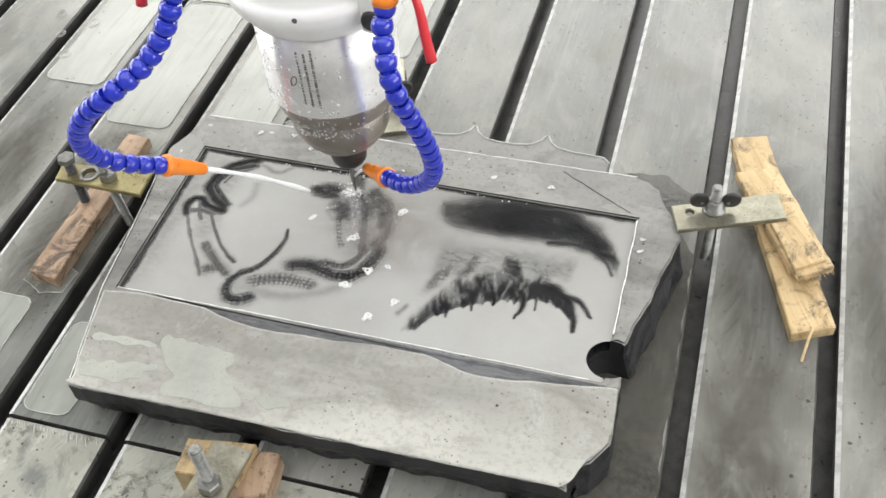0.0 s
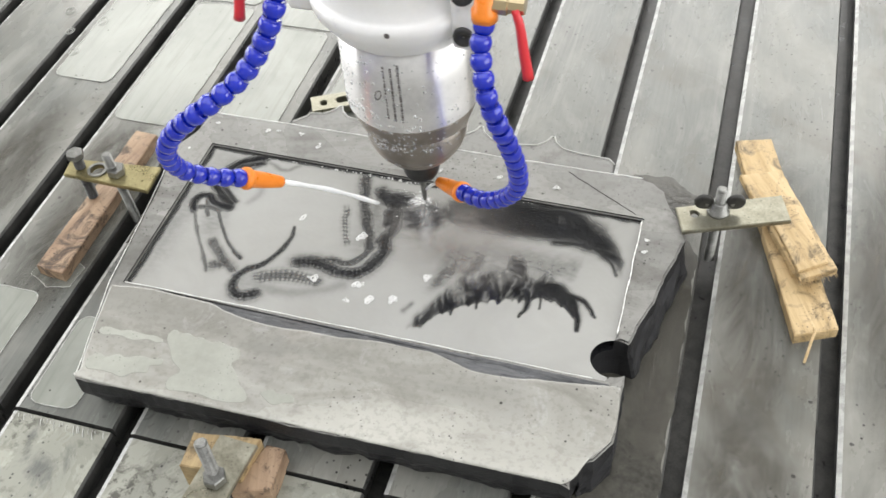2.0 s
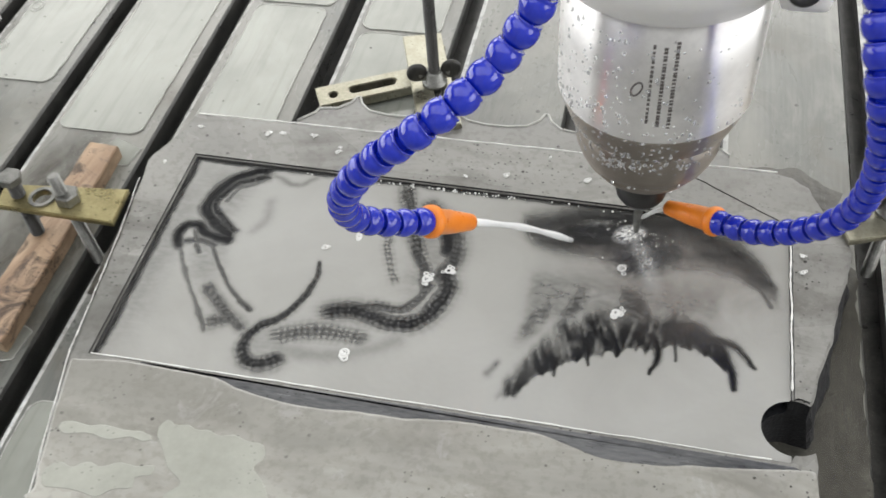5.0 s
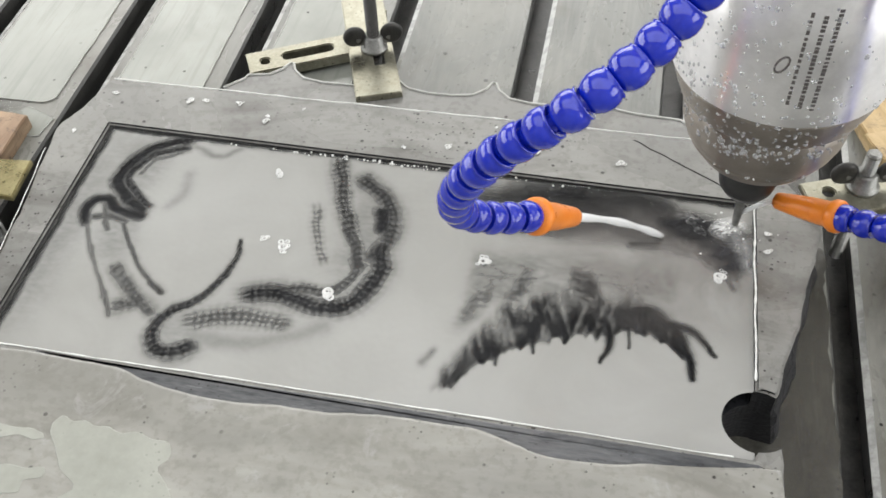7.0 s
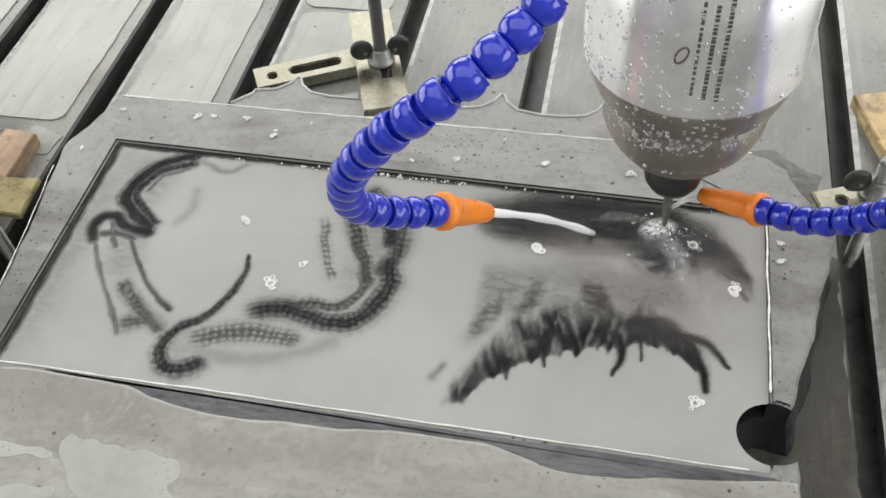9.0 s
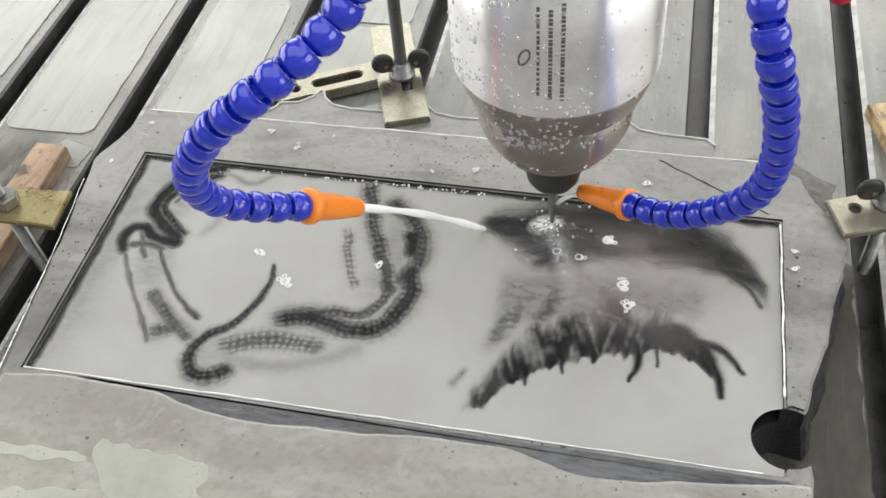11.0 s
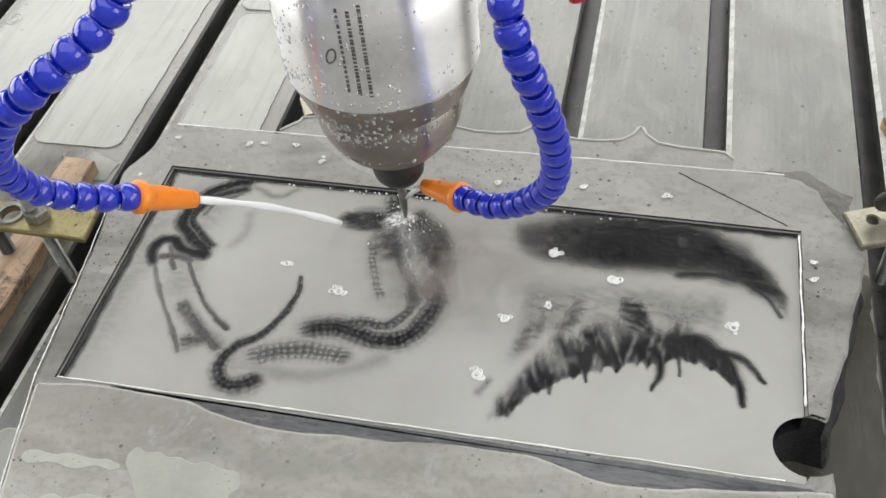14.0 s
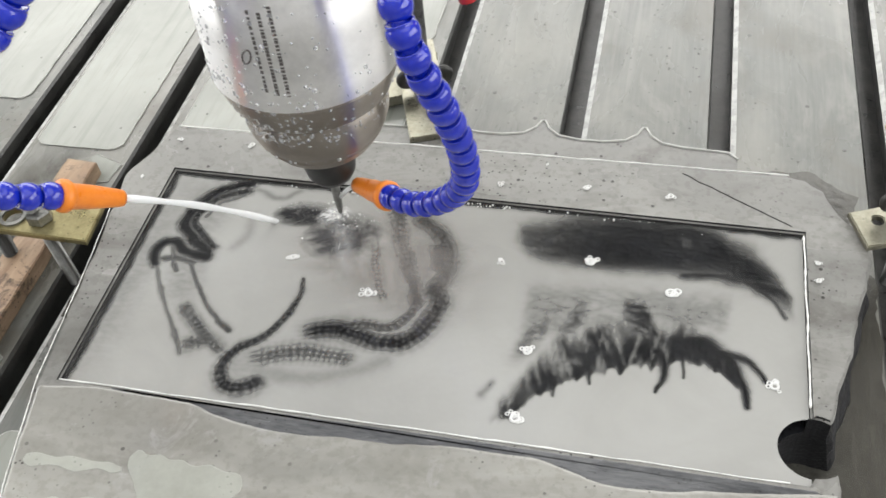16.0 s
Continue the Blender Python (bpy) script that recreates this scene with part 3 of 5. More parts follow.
def relief(points, width, peak, scales=0.0, power=2.0, end_width=None):
    """Raise a ridge along a stroke: width in metres, peak below the water's level."""
    global height
    line = [(p.x, p.y) for p in spline([(x, y, 0) for x, y in points], 6)]
    best, along, beside, travelled = np.full(GX.shape, 1e9), np.zeros(GX.shape), np.zeros(GX.shape), 0.0
    wide = np.full(GX.shape, width)
    for k, ((ax, ay), (bx, by)) in enumerate(zip(line, line[1:])):
        ux, uy = bx - ax, by - ay
        size = math.hypot(ux, uy) + 1e-9
        t = np.clip(((SX - ax) * ux + (SY - ay) * uy) / size ** 2, 0, 1)
        d = np.hypot(SX - ax - t * ux, SY - ay - t * uy)
        near = d < best
        best, along = np.where(near, d, best), np.where(near, travelled + t * size, along)
        beside = np.where(near, ((SX - ax) * uy - (SY - ay) * ux) / size, beside)
        if end_width is not None:
            wide = np.where(near, width + (end_width - width) * (k + t) / (len(line) - 1), wide)
        travelled += size
    rise = np.exp(-np.abs(best / (wide * (1.8 + 225 * wide))) ** power)
    a, b = along / 0.0092 + WARP, beside / 0.0080 + 0.7 * WARP
    gaps = 0.5 + 0.5 * np.cos(2 * math.pi * (a + b)) * np.cos(2 * math.pi * (a - b))
    grooves = 0.0046 * scales * gaps ** 2
    height = np.maximum(height, FLOOR + (peak - FLOOR) * rise - grooves * rise)


def mound(cx, cy, rx, ry, turn, peak, texture):
    """A broad swelling of the relief, cut by feather-like grooves."""
    global height
    c, s = math.cos(radians(turn)), math.sin(radians(turn))
    u, v = ((GX - cx) * c + (GY - cy) * s) / rx, ((GY - cy) * c - (GX - cx) * s) / ry
    rise = np.exp(-(u * u + v * v) ** 1.6)
    height = np.maximum(height, FLOOR + (peak - FLOOR) * rise - texture * rise)


# neck and crest
relief([(-0.162, 0.087), (-0.177, 0.081), (-0.191, 0.068), (-0.197, 0.052), (-0.197, 0.039), (-0.185, 0.027), (-0.172, 0.018)], 0.0039, -0.0003, 0.2)
relief([(-0.162, 0.080), (-0.178, 0.072), (-0.189, 0.059), (-0.191, 0.044), (-0.179, 0.031), (-0.168, 0.023)], 0.0030, -0.0006, 0.28)
relief([(-0.165, 0.074), (-0.18, 0.063), (-0.184, 0.05)], 0.002, -0.0025)
relief([(-0.205, 0.003), (-0.209, 0.014), (-0.205, 0.023), (-0.196, 0.023), (-0.188, 0.017), (-0.17, 0.013)], 0.0034, -0.0003)
relief([(-0.2, 0.008), (-0.19, 0.01), (-0.178, 0.008)], 0.0026, -0.002)
relief([(-0.204, 0.003), (-0.19, -0.020), (-0.172, -0.046), (-0.158, -0.066)], 0.0018, -0.0028)
relief([(-0.197, 0.019), (-0.187, -0.001)], 0.002, -0.0022)
relief([(-0.179, 0.006), (-0.165, -0.014), (-0.15, -0.031), (-0.132, -0.045)], 0.0018, -0.002)
relief([(-0.168, -0.031), (-0.149, -0.049), (-0.134, -0.060)], 0.0035, -0.0018, 0.3)
relief([(-0.155, -0.059), (-0.143, -0.055)], 0.004, -0.0016, 0.4)
relief([(-0.151, 0.055), (-0.148, 0.037), (-0.155, 0.024)], 0.003, -0.0052)
relief([(-0.156, 0.081), (-0.135, 0.075), (-0.124, 0.084)], 0.0022, -0.0045)
# curling tail
relief([(-0.097, 0.003), (-0.095, -0.012), (-0.099, -0.030), (-0.107, -0.046), (-0.118, -0.055), (-0.125, -0.064), (-0.127, -0.075), (-0.122, -0.084), (-0.112, -0.087), (-0.102, -0.082)], 0.0016, -0.0004, 0.4, 2.0, 0.0046)
relief([(-0.106, -0.063), (-0.082, -0.055), (-0.052, -0.055)], 0.0046, -0.0018, 0.6)
relief([(-0.104, -0.072), (-0.076, -0.074), (-0.047, -0.065), (-0.026, -0.053)], 0.004, -0.0052)
# coiled body
relief([(-0.077, -0.038), (-0.06, -0.034), (-0.037, -0.040), (-0.018, -0.037), (-0.008, -0.025), (-0.003, -0.007), (-0.006, 0.009)], 0.0046, 0.0, 0.5)
relief([(-0.074, -0.035), (-0.05, -0.029), (-0.028, -0.027), (-0.019, -0.016), (-0.019, -0.002), (-0.027, 0.016), (-0.034, 0.029)], 0.0032, -0.0012, 0.5)
relief([(-0.056, 0.038), (-0.049, 0.015), (-0.04, -0.005)], 0.003, -0.0024, 0.75)
relief([(-0.052, 0.083), (-0.044, 0.059), (-0.035, 0.035), (-0.023, 0.012), (-0.017, -0.006)], 0.004, -0.0012, 0.55)
relief([(-0.031, 0.068), (-0.014, 0.055), (-0.004, 0.037), (-0.004, 0.017), (-0.009, 0.004)], 0.0045, -0.0012, 0.3)
relief([(-0.012, 0.042), (-0.009, 0.028)], 0.0042, -0.0001, 0.2)
FEATHER = np.abs(field(70, 190, 2.0)) * 0.7 + np.abs(field(150, 330, 4.0)) * 0.5
mound(-0.018, 0.03, 0.02, 0.045, 8, -0.0048, 0.002 * FEATHER)
mound(-0.18, 0.0, 0.022, 0.05, 12, -0.0046, 0.003 * FEATHER)
mound(-0.184, 0.05, 0.022, 0.042, -12, -0.0046, 0.003 * FEATHER)
# two swellings added so the water looks shaded at the back-left and west edge
mound(-0.196, 0.075, 0.04, 0.026, 0, -0.0056, 0.002 * FEATHER)
mound(-0.220, -0.01, 0.03, 0.13, 0, -0.0050, 0.002 * FEATHER)
mound(-0.02, 0.0, 0.026, 0.05, 10, -0.0050, 0.003 * FEATHER)
mound(-0.115, -0.07, 0.018, 0.026, 20, -0.0052, 0.002 * FEATHER)
# bird's head: each mass has a lower edge, an upper edge and a fall of depth between them
def mass(lower, upper, depth, fall, soft, texture):
    """A swelling between two edges over x; it sinks from its lower edge upwards."""
    global height
    low = np.interp(SX, [p[0] for p in lower], [p[1] for p in lower])
    high = np.interp(SX, [p[0] for p in upper], [p[1] for p in upper])
    x0, x1 = max(lower[0][0], upper[0][0]), min(lower[-1][0], upper[-1][0])
    s = (SY - low - TEETH) / soft
    e = np.minimum(np.minimum((SX - x0) / 0.006, (x1 - SX) / 0.003), (high - SY) / 0.010)
    rise = 1 / (1 + np.exp(-2.2 * s)) / (1 + np.exp(-2.2 * e))
    t = np.clip((SY - low) / np.maximum(high - low, 0.004), 0, 1) ** 1.7
    height = np.maximum(height, FLOOR + (depth - fall * t - texture - FLOOR) * rise)


TEETH = 0.0046 * field(130, 20, 21.0) + 0.0040 * field(310, 60, 22.0)
LEAN = 0.35
STREAK = np.array([[noise.noise(((x + LEAN * (y + 0.04) * (1 if x < 0.12 else -0.6)) * 270, y * 38, 6.0)) + 0.5 * noise.noise((x * 520, y * 110, 7.0)) for x in GX[0]] for y in GY[:, 0]])
STREAK = np.clip(STREAK * 1.4 + 0.45, 0, 1.2)
BANK = np.clip(np.abs(field(60, 34, 31.0)) * 1.5 + 0.5 * np.abs(field(150, 120, 32.0)), 0, 1.2) * np.clip((0.165 - GX) / 0.03, 0.25, 1)
JAW = [(0.046, -0.088), (0.056, -0.083), (0.064, -0.073), (0.079, -0.059), (0.098, -0.0475), (0.12, -0.0395), (0.139, -0.036), (0.158, -0.031), (0.174, -0.033), (0.184, -0.043), (0.190, -0.056)]
mass(JAW, [(0.046, -0.072), (0.06, -0.045), (0.08, -0.004), (0.12, 0.014), (0.15, 0.010), (0.17, -0.002), (0.185, -0.016), (0.194, -0.046)], 0.0016, 0.0052, 0.0022, 0.0022 * STREAK + 0.0030 * BANK)
TEETH = 0.0016 * field(60, 60, 23.0)
mass([(0.05, -0.03), (0.09, -0.022), (0.13, -0.016), (0.18, -0.006)], [(0.05, 0.02), (0.09, 0.028), (0.13, 0.03), (0.18, 0.03)], -0.0034, 0.0004, 0.010, 0.0040 * FEATHER)
CROWN = np.abs(field(30, 75, 2.5)) * 0.8 + 0.25 * np.abs(field(120, 200, 2.8))
mass([(0.035, 0.052), (0.05, 0.040), (0.075, 0.034), (0.11, 0.034), (0.15, 0.037), (0.19, 0.031), (0.21, 0.016), (0.218, 0.010)], [(0.035, 0.075), (0.08, 0.094), (0.13, 0.098), (0.165, 0.092), (0.194, 0.072), (0.211, 0.048), (0.219, 0.03)], 0.0006, 0.0016, 0.0095, 0.0016 * CROWN + 0.0010 * FEATHER + 0.0014 * np.clip((0.11 - GX) / 0.07, 0, 1))
relief([(0.150, 0.040), (0.18, 0.042), (0.200, 0.032), (0.212, 0.014)], 0.0036, -0.0012, 0.0, 2.0, 0.0016)
# brow and cheek between crown and throat
mound(0.124, 0.002, 0.014, 0.026, 18, 0.0004, 0.0050 * FEATHER)
mound(0.086, -0.004, 0.012, 0.030, -22, -0.0016, 0.0050 * FEATHER)
mound(0.062, -0.020, 0.010, 0.030, -24, -0.0018, 0.0050 * FEATHER)
mound(0.162, -0.016, 0.020, 0.014, -10, 0.0010, 0.0030 * FEATHER)
# claws and loose tips under the throat
relief([(0.037, -0.069), (0.042, -0.060)], 0.0022, -0.0036)
relief([(0.058, -0.066), (0.0555, -0.082)], 0.0020, -0.0010)
relief([(0.137, -0.022), (0.142, -0.036), (0.1385, -0.0525)], 0.0034, -0.0002, 0.0, 2.0, 0.0012)
relief([(0.079, -0.050), (0.0795, -0.064)], 0.0016, -0.0004, 0.0, 2.0, 0.0009)
relief([(0.098, -0.038), (0.0985, -0.053)], 0.0014, -0.0006, 0.0, 2.0, 0.0008)
relief([(0.152, -0.022), (0.154, -0.040)], 0.0014, -0.0006, 0.0, 2.0, 0.0008)
relief([(0.155, -0.018), (0.176, -0.022), (0.186, -0.036), (0.190, -0.055)], 0.0052, -0.0002, 0.0, 2.0, 0.0016)
relief([(0.165, -0.017), (0.188, -0.022), (0.202, -0.037)], 0.0036, -0.0006, 0.0, 2.0, 0.0014)
# ridges added along the pool's walls: the edge's dark shading put into the shape
relief([(-0.2225, -0.098), (-0.2225, 0.088)], 0.0026, -0.0012)
relief([(-0.222, 0.0905), (0.0, 0.0875), (0.222, 0.0835)], 0.0022, -0.0012)
# water-worn softness: each height leans towards its neighbours' mean
for turn in range(2):
    ring = (np.roll(height, 1, 0) + np.roll(height, -1, 0) + np.roll(height, 1, 1) + np.roll(height, -1, 1)) / 4
    height = np.where(GX > 0.03, 0.45 * height + 0.55 * ring, height)
height += 0.0003
height = np.where(height > -0.0012, -0.0012 + 0.0010 * np.tanh((height + 0.0012) / 0.0010), height)
height -= 0.0006 * (np.abs(field(260, 260, 1.0)) + 0.8 * np.abs(field(90, 90, 3.0))) * (height > FLOOR + 0.002)
WATER = TOP - 0.0026


def grid(name, X, Y, Z, material, parent):
    n, m = X.shape
    idx = np.arange(n * m).reshape(n, m)
    quads = np.stack([idx[:-1, :-1], idx[:-1, 1:], idx[1:, 1:], idx[1:, :-1]], -1).reshape(-1, 4)
    X, Y = X.copy(), Y.copy()
    dx, dy = X - 0.2265, Y + 0.0795
    d = np.hypot(dx, dy) + 1e-9
    edge = (d < 0.0194) & (d > 0.0194 - 0.0036)
    X, Y = np.where(edge, 0.2265 + dx / d * 0.0194, X), np.where(edge, -0.0795 + dy / d * 0.0194, Y)
    keep = d.ravel()[quads].min(1) > 0.0194 - 0.0036
    me = bpy.data.meshes.new(name)
    me.from_pydata(np.stack([X.ravel(), Y.ravel(), Z.ravel()], 1).tolist(), [], quads[keep].tolist())
    me.polygons.foreach_set("use_smooth", [True] * len(me.polygons))
    me.materials.append(material)
    ob = new(name, me)
    ob.parent = parent
    return ob


tagged(grid("carving", GX, GY, WATER + height, CARVED, stone), "dark carved relief under the milky water")

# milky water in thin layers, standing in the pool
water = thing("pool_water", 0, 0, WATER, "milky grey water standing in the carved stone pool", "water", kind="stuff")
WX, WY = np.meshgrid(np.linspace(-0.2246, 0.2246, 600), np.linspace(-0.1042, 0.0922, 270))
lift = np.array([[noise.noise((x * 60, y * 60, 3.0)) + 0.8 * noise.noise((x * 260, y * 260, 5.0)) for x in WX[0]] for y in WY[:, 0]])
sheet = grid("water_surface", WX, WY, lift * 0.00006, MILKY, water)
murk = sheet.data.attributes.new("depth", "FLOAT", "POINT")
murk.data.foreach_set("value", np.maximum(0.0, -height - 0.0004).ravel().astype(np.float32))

# slurry lying on the rim
def wavy(points, amount, seed, step=0.003, fine=0.35):
    """A closed smooth line through the points, with a wandering edge."""
    line = [p for p in spline([(x, y, 0) for x, y in points] + [(*points[0], 0)], 24)][:-1]
    loop, out, gone = line + line[:1], [], 0.0
    for a, b in zip(loop, loop[1:]):
        size = (b - a).length
        if gone + size < step:
            gone += size
            continue
        gone = 0.0
        way = (b - a).normalized()
        d = noise.noise((a.x * 38 + seed, a.y * 38, seed)) + 0.6 * noise.noise((a.x * 95, a.y * 95 + seed, seed)) + fine * noise.noise((a.x * 260, a.y * 260, seed))
        out.append((a.x - way.y * d * amount, a.y + way.x * d * amount))
    return out


def blanket(outline, h, soft):
    """A thin layer with a rounded edge that swells from nothing to its thickness."""
    bm = bmesh.new()
    n = len(outline)
    area2 = sum(outline[k - 1][0] * outline[k][1] - outline[k][0] * outline[k - 1][1] for k in range(n))
    turn = 1 if area2 > 0 else -1
    inward = []
    for k in range(n):
        (ax, ay), (bx, by) = outline[k - 2], outline[(k + 2) % n]
        way = Vector((bx - ax, by - ay)).normalized()
        inward.append(Vector((-way.y, way.x)) * turn)
    rings = []
    for off, z in ((0.0, 0.0), (0.1, 0.45), (0.35, 0.8), (0.65, 0.95), (1.0, 1.0)):
        rings.append([bm.verts.new((x + v.x * off * soft, y + v.y * off * soft, z * h)) for (x, y), v in zip(outline, inward)])
    for a, b in zip(rings, rings[1:]):
        for k in range(n):
            j = (k + 1) % n
            f = bm.faces.new((a[k], a[j], b[j], b[k]))
            f.smooth = True
    bm.faces.new(rings[-1])
    bmesh.ops.recalc_face_normals(bm, faces=bm.faces[:])
    return bm


def coat(name, outline, material, label, seed, h, soft, z, amount):
    ob = part(name, blanket(wavy(outline, amount, seed), h, soft), material)
    ob.matrix_world = pose(0, 0, z)
    return tagged(ob, label, "slurry", kind="stuff")


coat("slurry_coat", [(-0.236, -0.108), (-0.2, -0.1035), (-0.168, -0.1042), (-0.134, -0.1065), (-0.118, -0.111), (-0.09, -0.1155), (-0.06, -0.117), (-0.035, -0.1148), (-0.01, -0.1145), (0.02, -0.111), (0.044, -0.111), (0.075, -0.1112), (0.093, -0.115), (0.115, -0.121), (0.145, -0.1205), (0.17, -0.1165), (0.195, -0.1135), (0.212, -0.111), (0.2345, -0.1085), (0.2385, -0.115), (0.2385, -0.158), (0.225, -0.179), (0.2125, -0.2035), (0.19, -0.2065), (0.1, -0.2075), (0.0, -0.208), (-0.1, -0.2085), (-0.209, -0.209), (-0.2155, -0.2), (-0.2245, -0.165)], DRYING, "drying grey slurry coat on the stone's front margin", 1.7, 0.0016, 0.0032, TOP, 0.0007)
coat("bare_stone_strip", [(-0.19, -0.1032), (-0.1, -0.1044), (0.05, -0.1054), (0.2, -0.107), (0.228, -0.1078), (0.215, -0.114), (0.16, -0.122), (0.12, -0.125), (0.08, -0.115), (0.05, -0.114), (0.0, -0.118), (-0.06, -0.121), (-0.13, -0.112), (-0.17, -0.1065)], BARE, "dark wet bare stone strip below the pool edge", 1.1, 0.0003, 0.001, TOP, 0.0003)
for seed, outline in (
    (5.5, [(-0.221, -0.157), (-0.212, -0.1535), (-0.2, -0.155), (-0.19, -0.153), (-0.175, -0.1545), (-0.165, -0.1535), (-0.156, -0.1565), (-0.162, -0.1595), (-0.172, -0.1585), (-0.185, -0.162), (-0.199, -0.1605), (-0.213, -0.164)]),
    (7.7, [(-0.2105, -0.2), (-0.213, -0.190), (-0.206, -0.182), (-0.198, -0.184), (-0.189, -0.1785), (-0.18, -0.1805), (-0.17, -0.1755), (-0.158, -0.1765), (-0.149, -0.174), (-0.147, -0.180), (-0.156, -0.184), (-0.155, -0.191), (-0.166, -0.194), (-0.175, -0.2), (-0.19, -0.1985)]),
    (3.3, [(-0.156, -0.151), (-0.152, -0.1425), (-0.145, -0.1455), (-0.138, -0.1435), (-0.131, -0.146), (-0.124, -0.1445), (-0.115, -0.1475), (-0.107, -0.1455), (-0.097, -0.149), (-0.087, -0.149), (-0.084, -0.158), (-0.088, -0.165), (-0.079, -0.173), (-0.072, -0.183), (-0.062, -0.19), (-0.06, -0.198), (-0.08, -0.2025), (-0.11, -0.2), (-0.13, -0.202), (-0.134, -0.192), (-0.127, -0.183), (-0.139, -0.174), (-0.146, -0.163)]),
    (9.4, [(-0.052, -0.186), (-0.043, -0.181), (-0.036, -0.184), (-0.026, -0.182), (-0.02, -0.187), (-0.029, -0.190), (-0.036, -0.195), (-0.045, -0.191)]),
):
    coat("slurry_patch", outline, SLURRY_PALE, "pale wet slurry patch on the grey coat", seed, 0.0004, 0.0006, TOP + 0.0016, 0.0013)

# a crack across the slab's corner, and pale scum along the broken west edge
CRACK = mat("dark_crack", (0.03, 0.029, 0.027), 0.5)
line = [Vector((0.145 + 0.073 * t, 0.1325 - 0.043 * t, TOP + 0.0001)) + Vector((0, 0.0012 * noise.noise((t * 9, 1, 0)), 0)) for t in (k / 24 for k in range(25))]
tagged(part("crack", tube(line, lambda t: 0.0004 + 0.0003 * abs(noise.noise((t * 30, 2, 0))), 5), CRACK), "fine dark crack across the stone's corner", "crack", kind="stuff")


def bead(name, a, b, r, label):
    line = [Vector(a).lerp(Vector(b), k / 60) for k in range(61)]
    line = [p + Vector((0.0007 * noise.noise((p.x * 45, p.y * 45, 4)), 0.0007 * noise.noise((p.x * 45, p.y * 45, 7)), 0.0005 * noise.noise((p.x * 90, p.y * 90, 1)) - 0.0003)) for p in line]
    ob = part(name, tube(line, lambda t: r * (0.45 + 1.1 * abs(noise.noise((t * 45, r * 999, 0)))), 6), RIM, None, "", True)
    return tagged(ob, label, "water edge", kind="stuff")


bead("edge_bead", (-0.242, 0.1405, TOP + 0.0002), (0.217, 0.1395, TOP + 0.0002), 0.0009, "pale wet line along the stone's back edge")
bead("edge_bead", (-0.2165, -0.2065, TOP - 0.0002), (-0.2405, -0.1, TOP - 0.0002), 0.0007, "pale scum line along the stone's broken edge")
bead("edge_bead", (-0.2405, -0.1, TOP - 0.0004), (-0.2515, 0.0, TOP - 0.0004), 0.0005, "pale scum line along the stone's broken edge")
bead("edge_bead", (-0.2515, 0.0, TOP - 0.0004), (-0.2605, 0.062, TOP - 0.0004), 0.0005, "pale scum line along the stone's broken edge")
# the bright reflection on the wet pool edge, modelled as white tubes
bead("rim_bead", (-0.2245, -0.1008, TOP + 0.0001), (0.213, -0.1042, TOP + 0.0001), 0.0007, "white bead standing in for the wet pool edge's reflection")
bead("rim_bead", (0.2252, -0.054, TOP + 0.0003), (0.2252, 0.082, TOP + 0.0003), 0.001, "white bead standing in for the wet pool edge's reflection")

# ---- plate with a scalloped edge behind the slab ----
scallop = [(-0.17, 0.148), (0.184, 0.15), (0.1845, 0.174), (0.178, 0.1805)]
for cusp in (0.115, 0.037, -0.041, -0.124):
    scallop += [(cusp + 0.03, 0.1825), (cusp + 0.014, 0.1855), (cusp + 0.005, 0.1935), (cusp + 0.0015, 0.2015), (cusp - 0.0015, 0.2015), (cusp - 0.005, 0.1935), (cusp - 0.014, 0.1855), (cusp - 0.03, 0.1825)]
scallop += [(-0.155, 0.178), (-0.168, 0.165)]
plate = two_sided(part("scalloped_plate", slab(scallop, 0.0, 0.03, 0.001), SLURRY, None), STONE)
line = [Vector((x, y, 0.0302)) for x, y in scallop[2:]]
part("edge_line", tube(line, 0.0011, 6), TIDE, plate, "whitish dried edge")
tagged(plate, "grey slurry-coated stone offcut with a scalloped edge", "stone plate")


# ---- clamps and packing wood ----
def placed(ob, m):
    ob.matrix_basis = m
    return ob


def quad_plate(corners, z0, z1, hole=None, r=0.005, bevel=0.0008):
    holes = [arc(hole[0], hole[1], r, 0, 360, 18)[:-1]] if hole else []
    return slab(corners, z0, z1, bevel, holes=holes)


def bolt_bm(length, r=0.0048):
    profile = [(r * 0.8, 0.0), (r, 0.001)]
    z = 0.001
    while z < length - 0.0025:
        profile += [(r, z), (r * 0.86, z + 0.0007), (r, z + 0.0014)]
        z += 0.0015
    return lathe(profile + [(r, length - 0.0015), (r * 0.72, length)], 14)


def hexagon(r, h, bm=None, m=Matrix.Identity(4)):
    return lathe([(r * 0.92, 0), (r, h * 0.12), (r, h * 0.88), (r * 0.9, h)], 6, bm, m)


def wing_nut(parent, m, material=BOLT, r=0.0085):
    body = placed(part("wing_nut", lathe([(r * 1.25, 0), (r * 1.25, 0.0025), (r, 0.0035), (r * 0.85, 0.012), (r * 0.6, 0.013)], 20), material, parent, "", True), m)
    for side in (-1, 1):
        wing = part("wing", lathe([(0.0, -0.0016), (0.0072, -0.0024), (0.0088, -0.001), (0.0088, 0.001), (0.0072, 0.0024), (0.0, 0.0016)], 18, close=False), DARKSTEEL, body, "", True)
        placed(wing, pose(side * 0.0145, 0, 0.013, 90, 0, 0))
        placed(part("wing_arm", box(-0.005, 0.005, -0.0022, 0.0022, -0.003, 0.004, 0.001), material, body), pose(side * 0.0085, 0, 0.008))
    return body


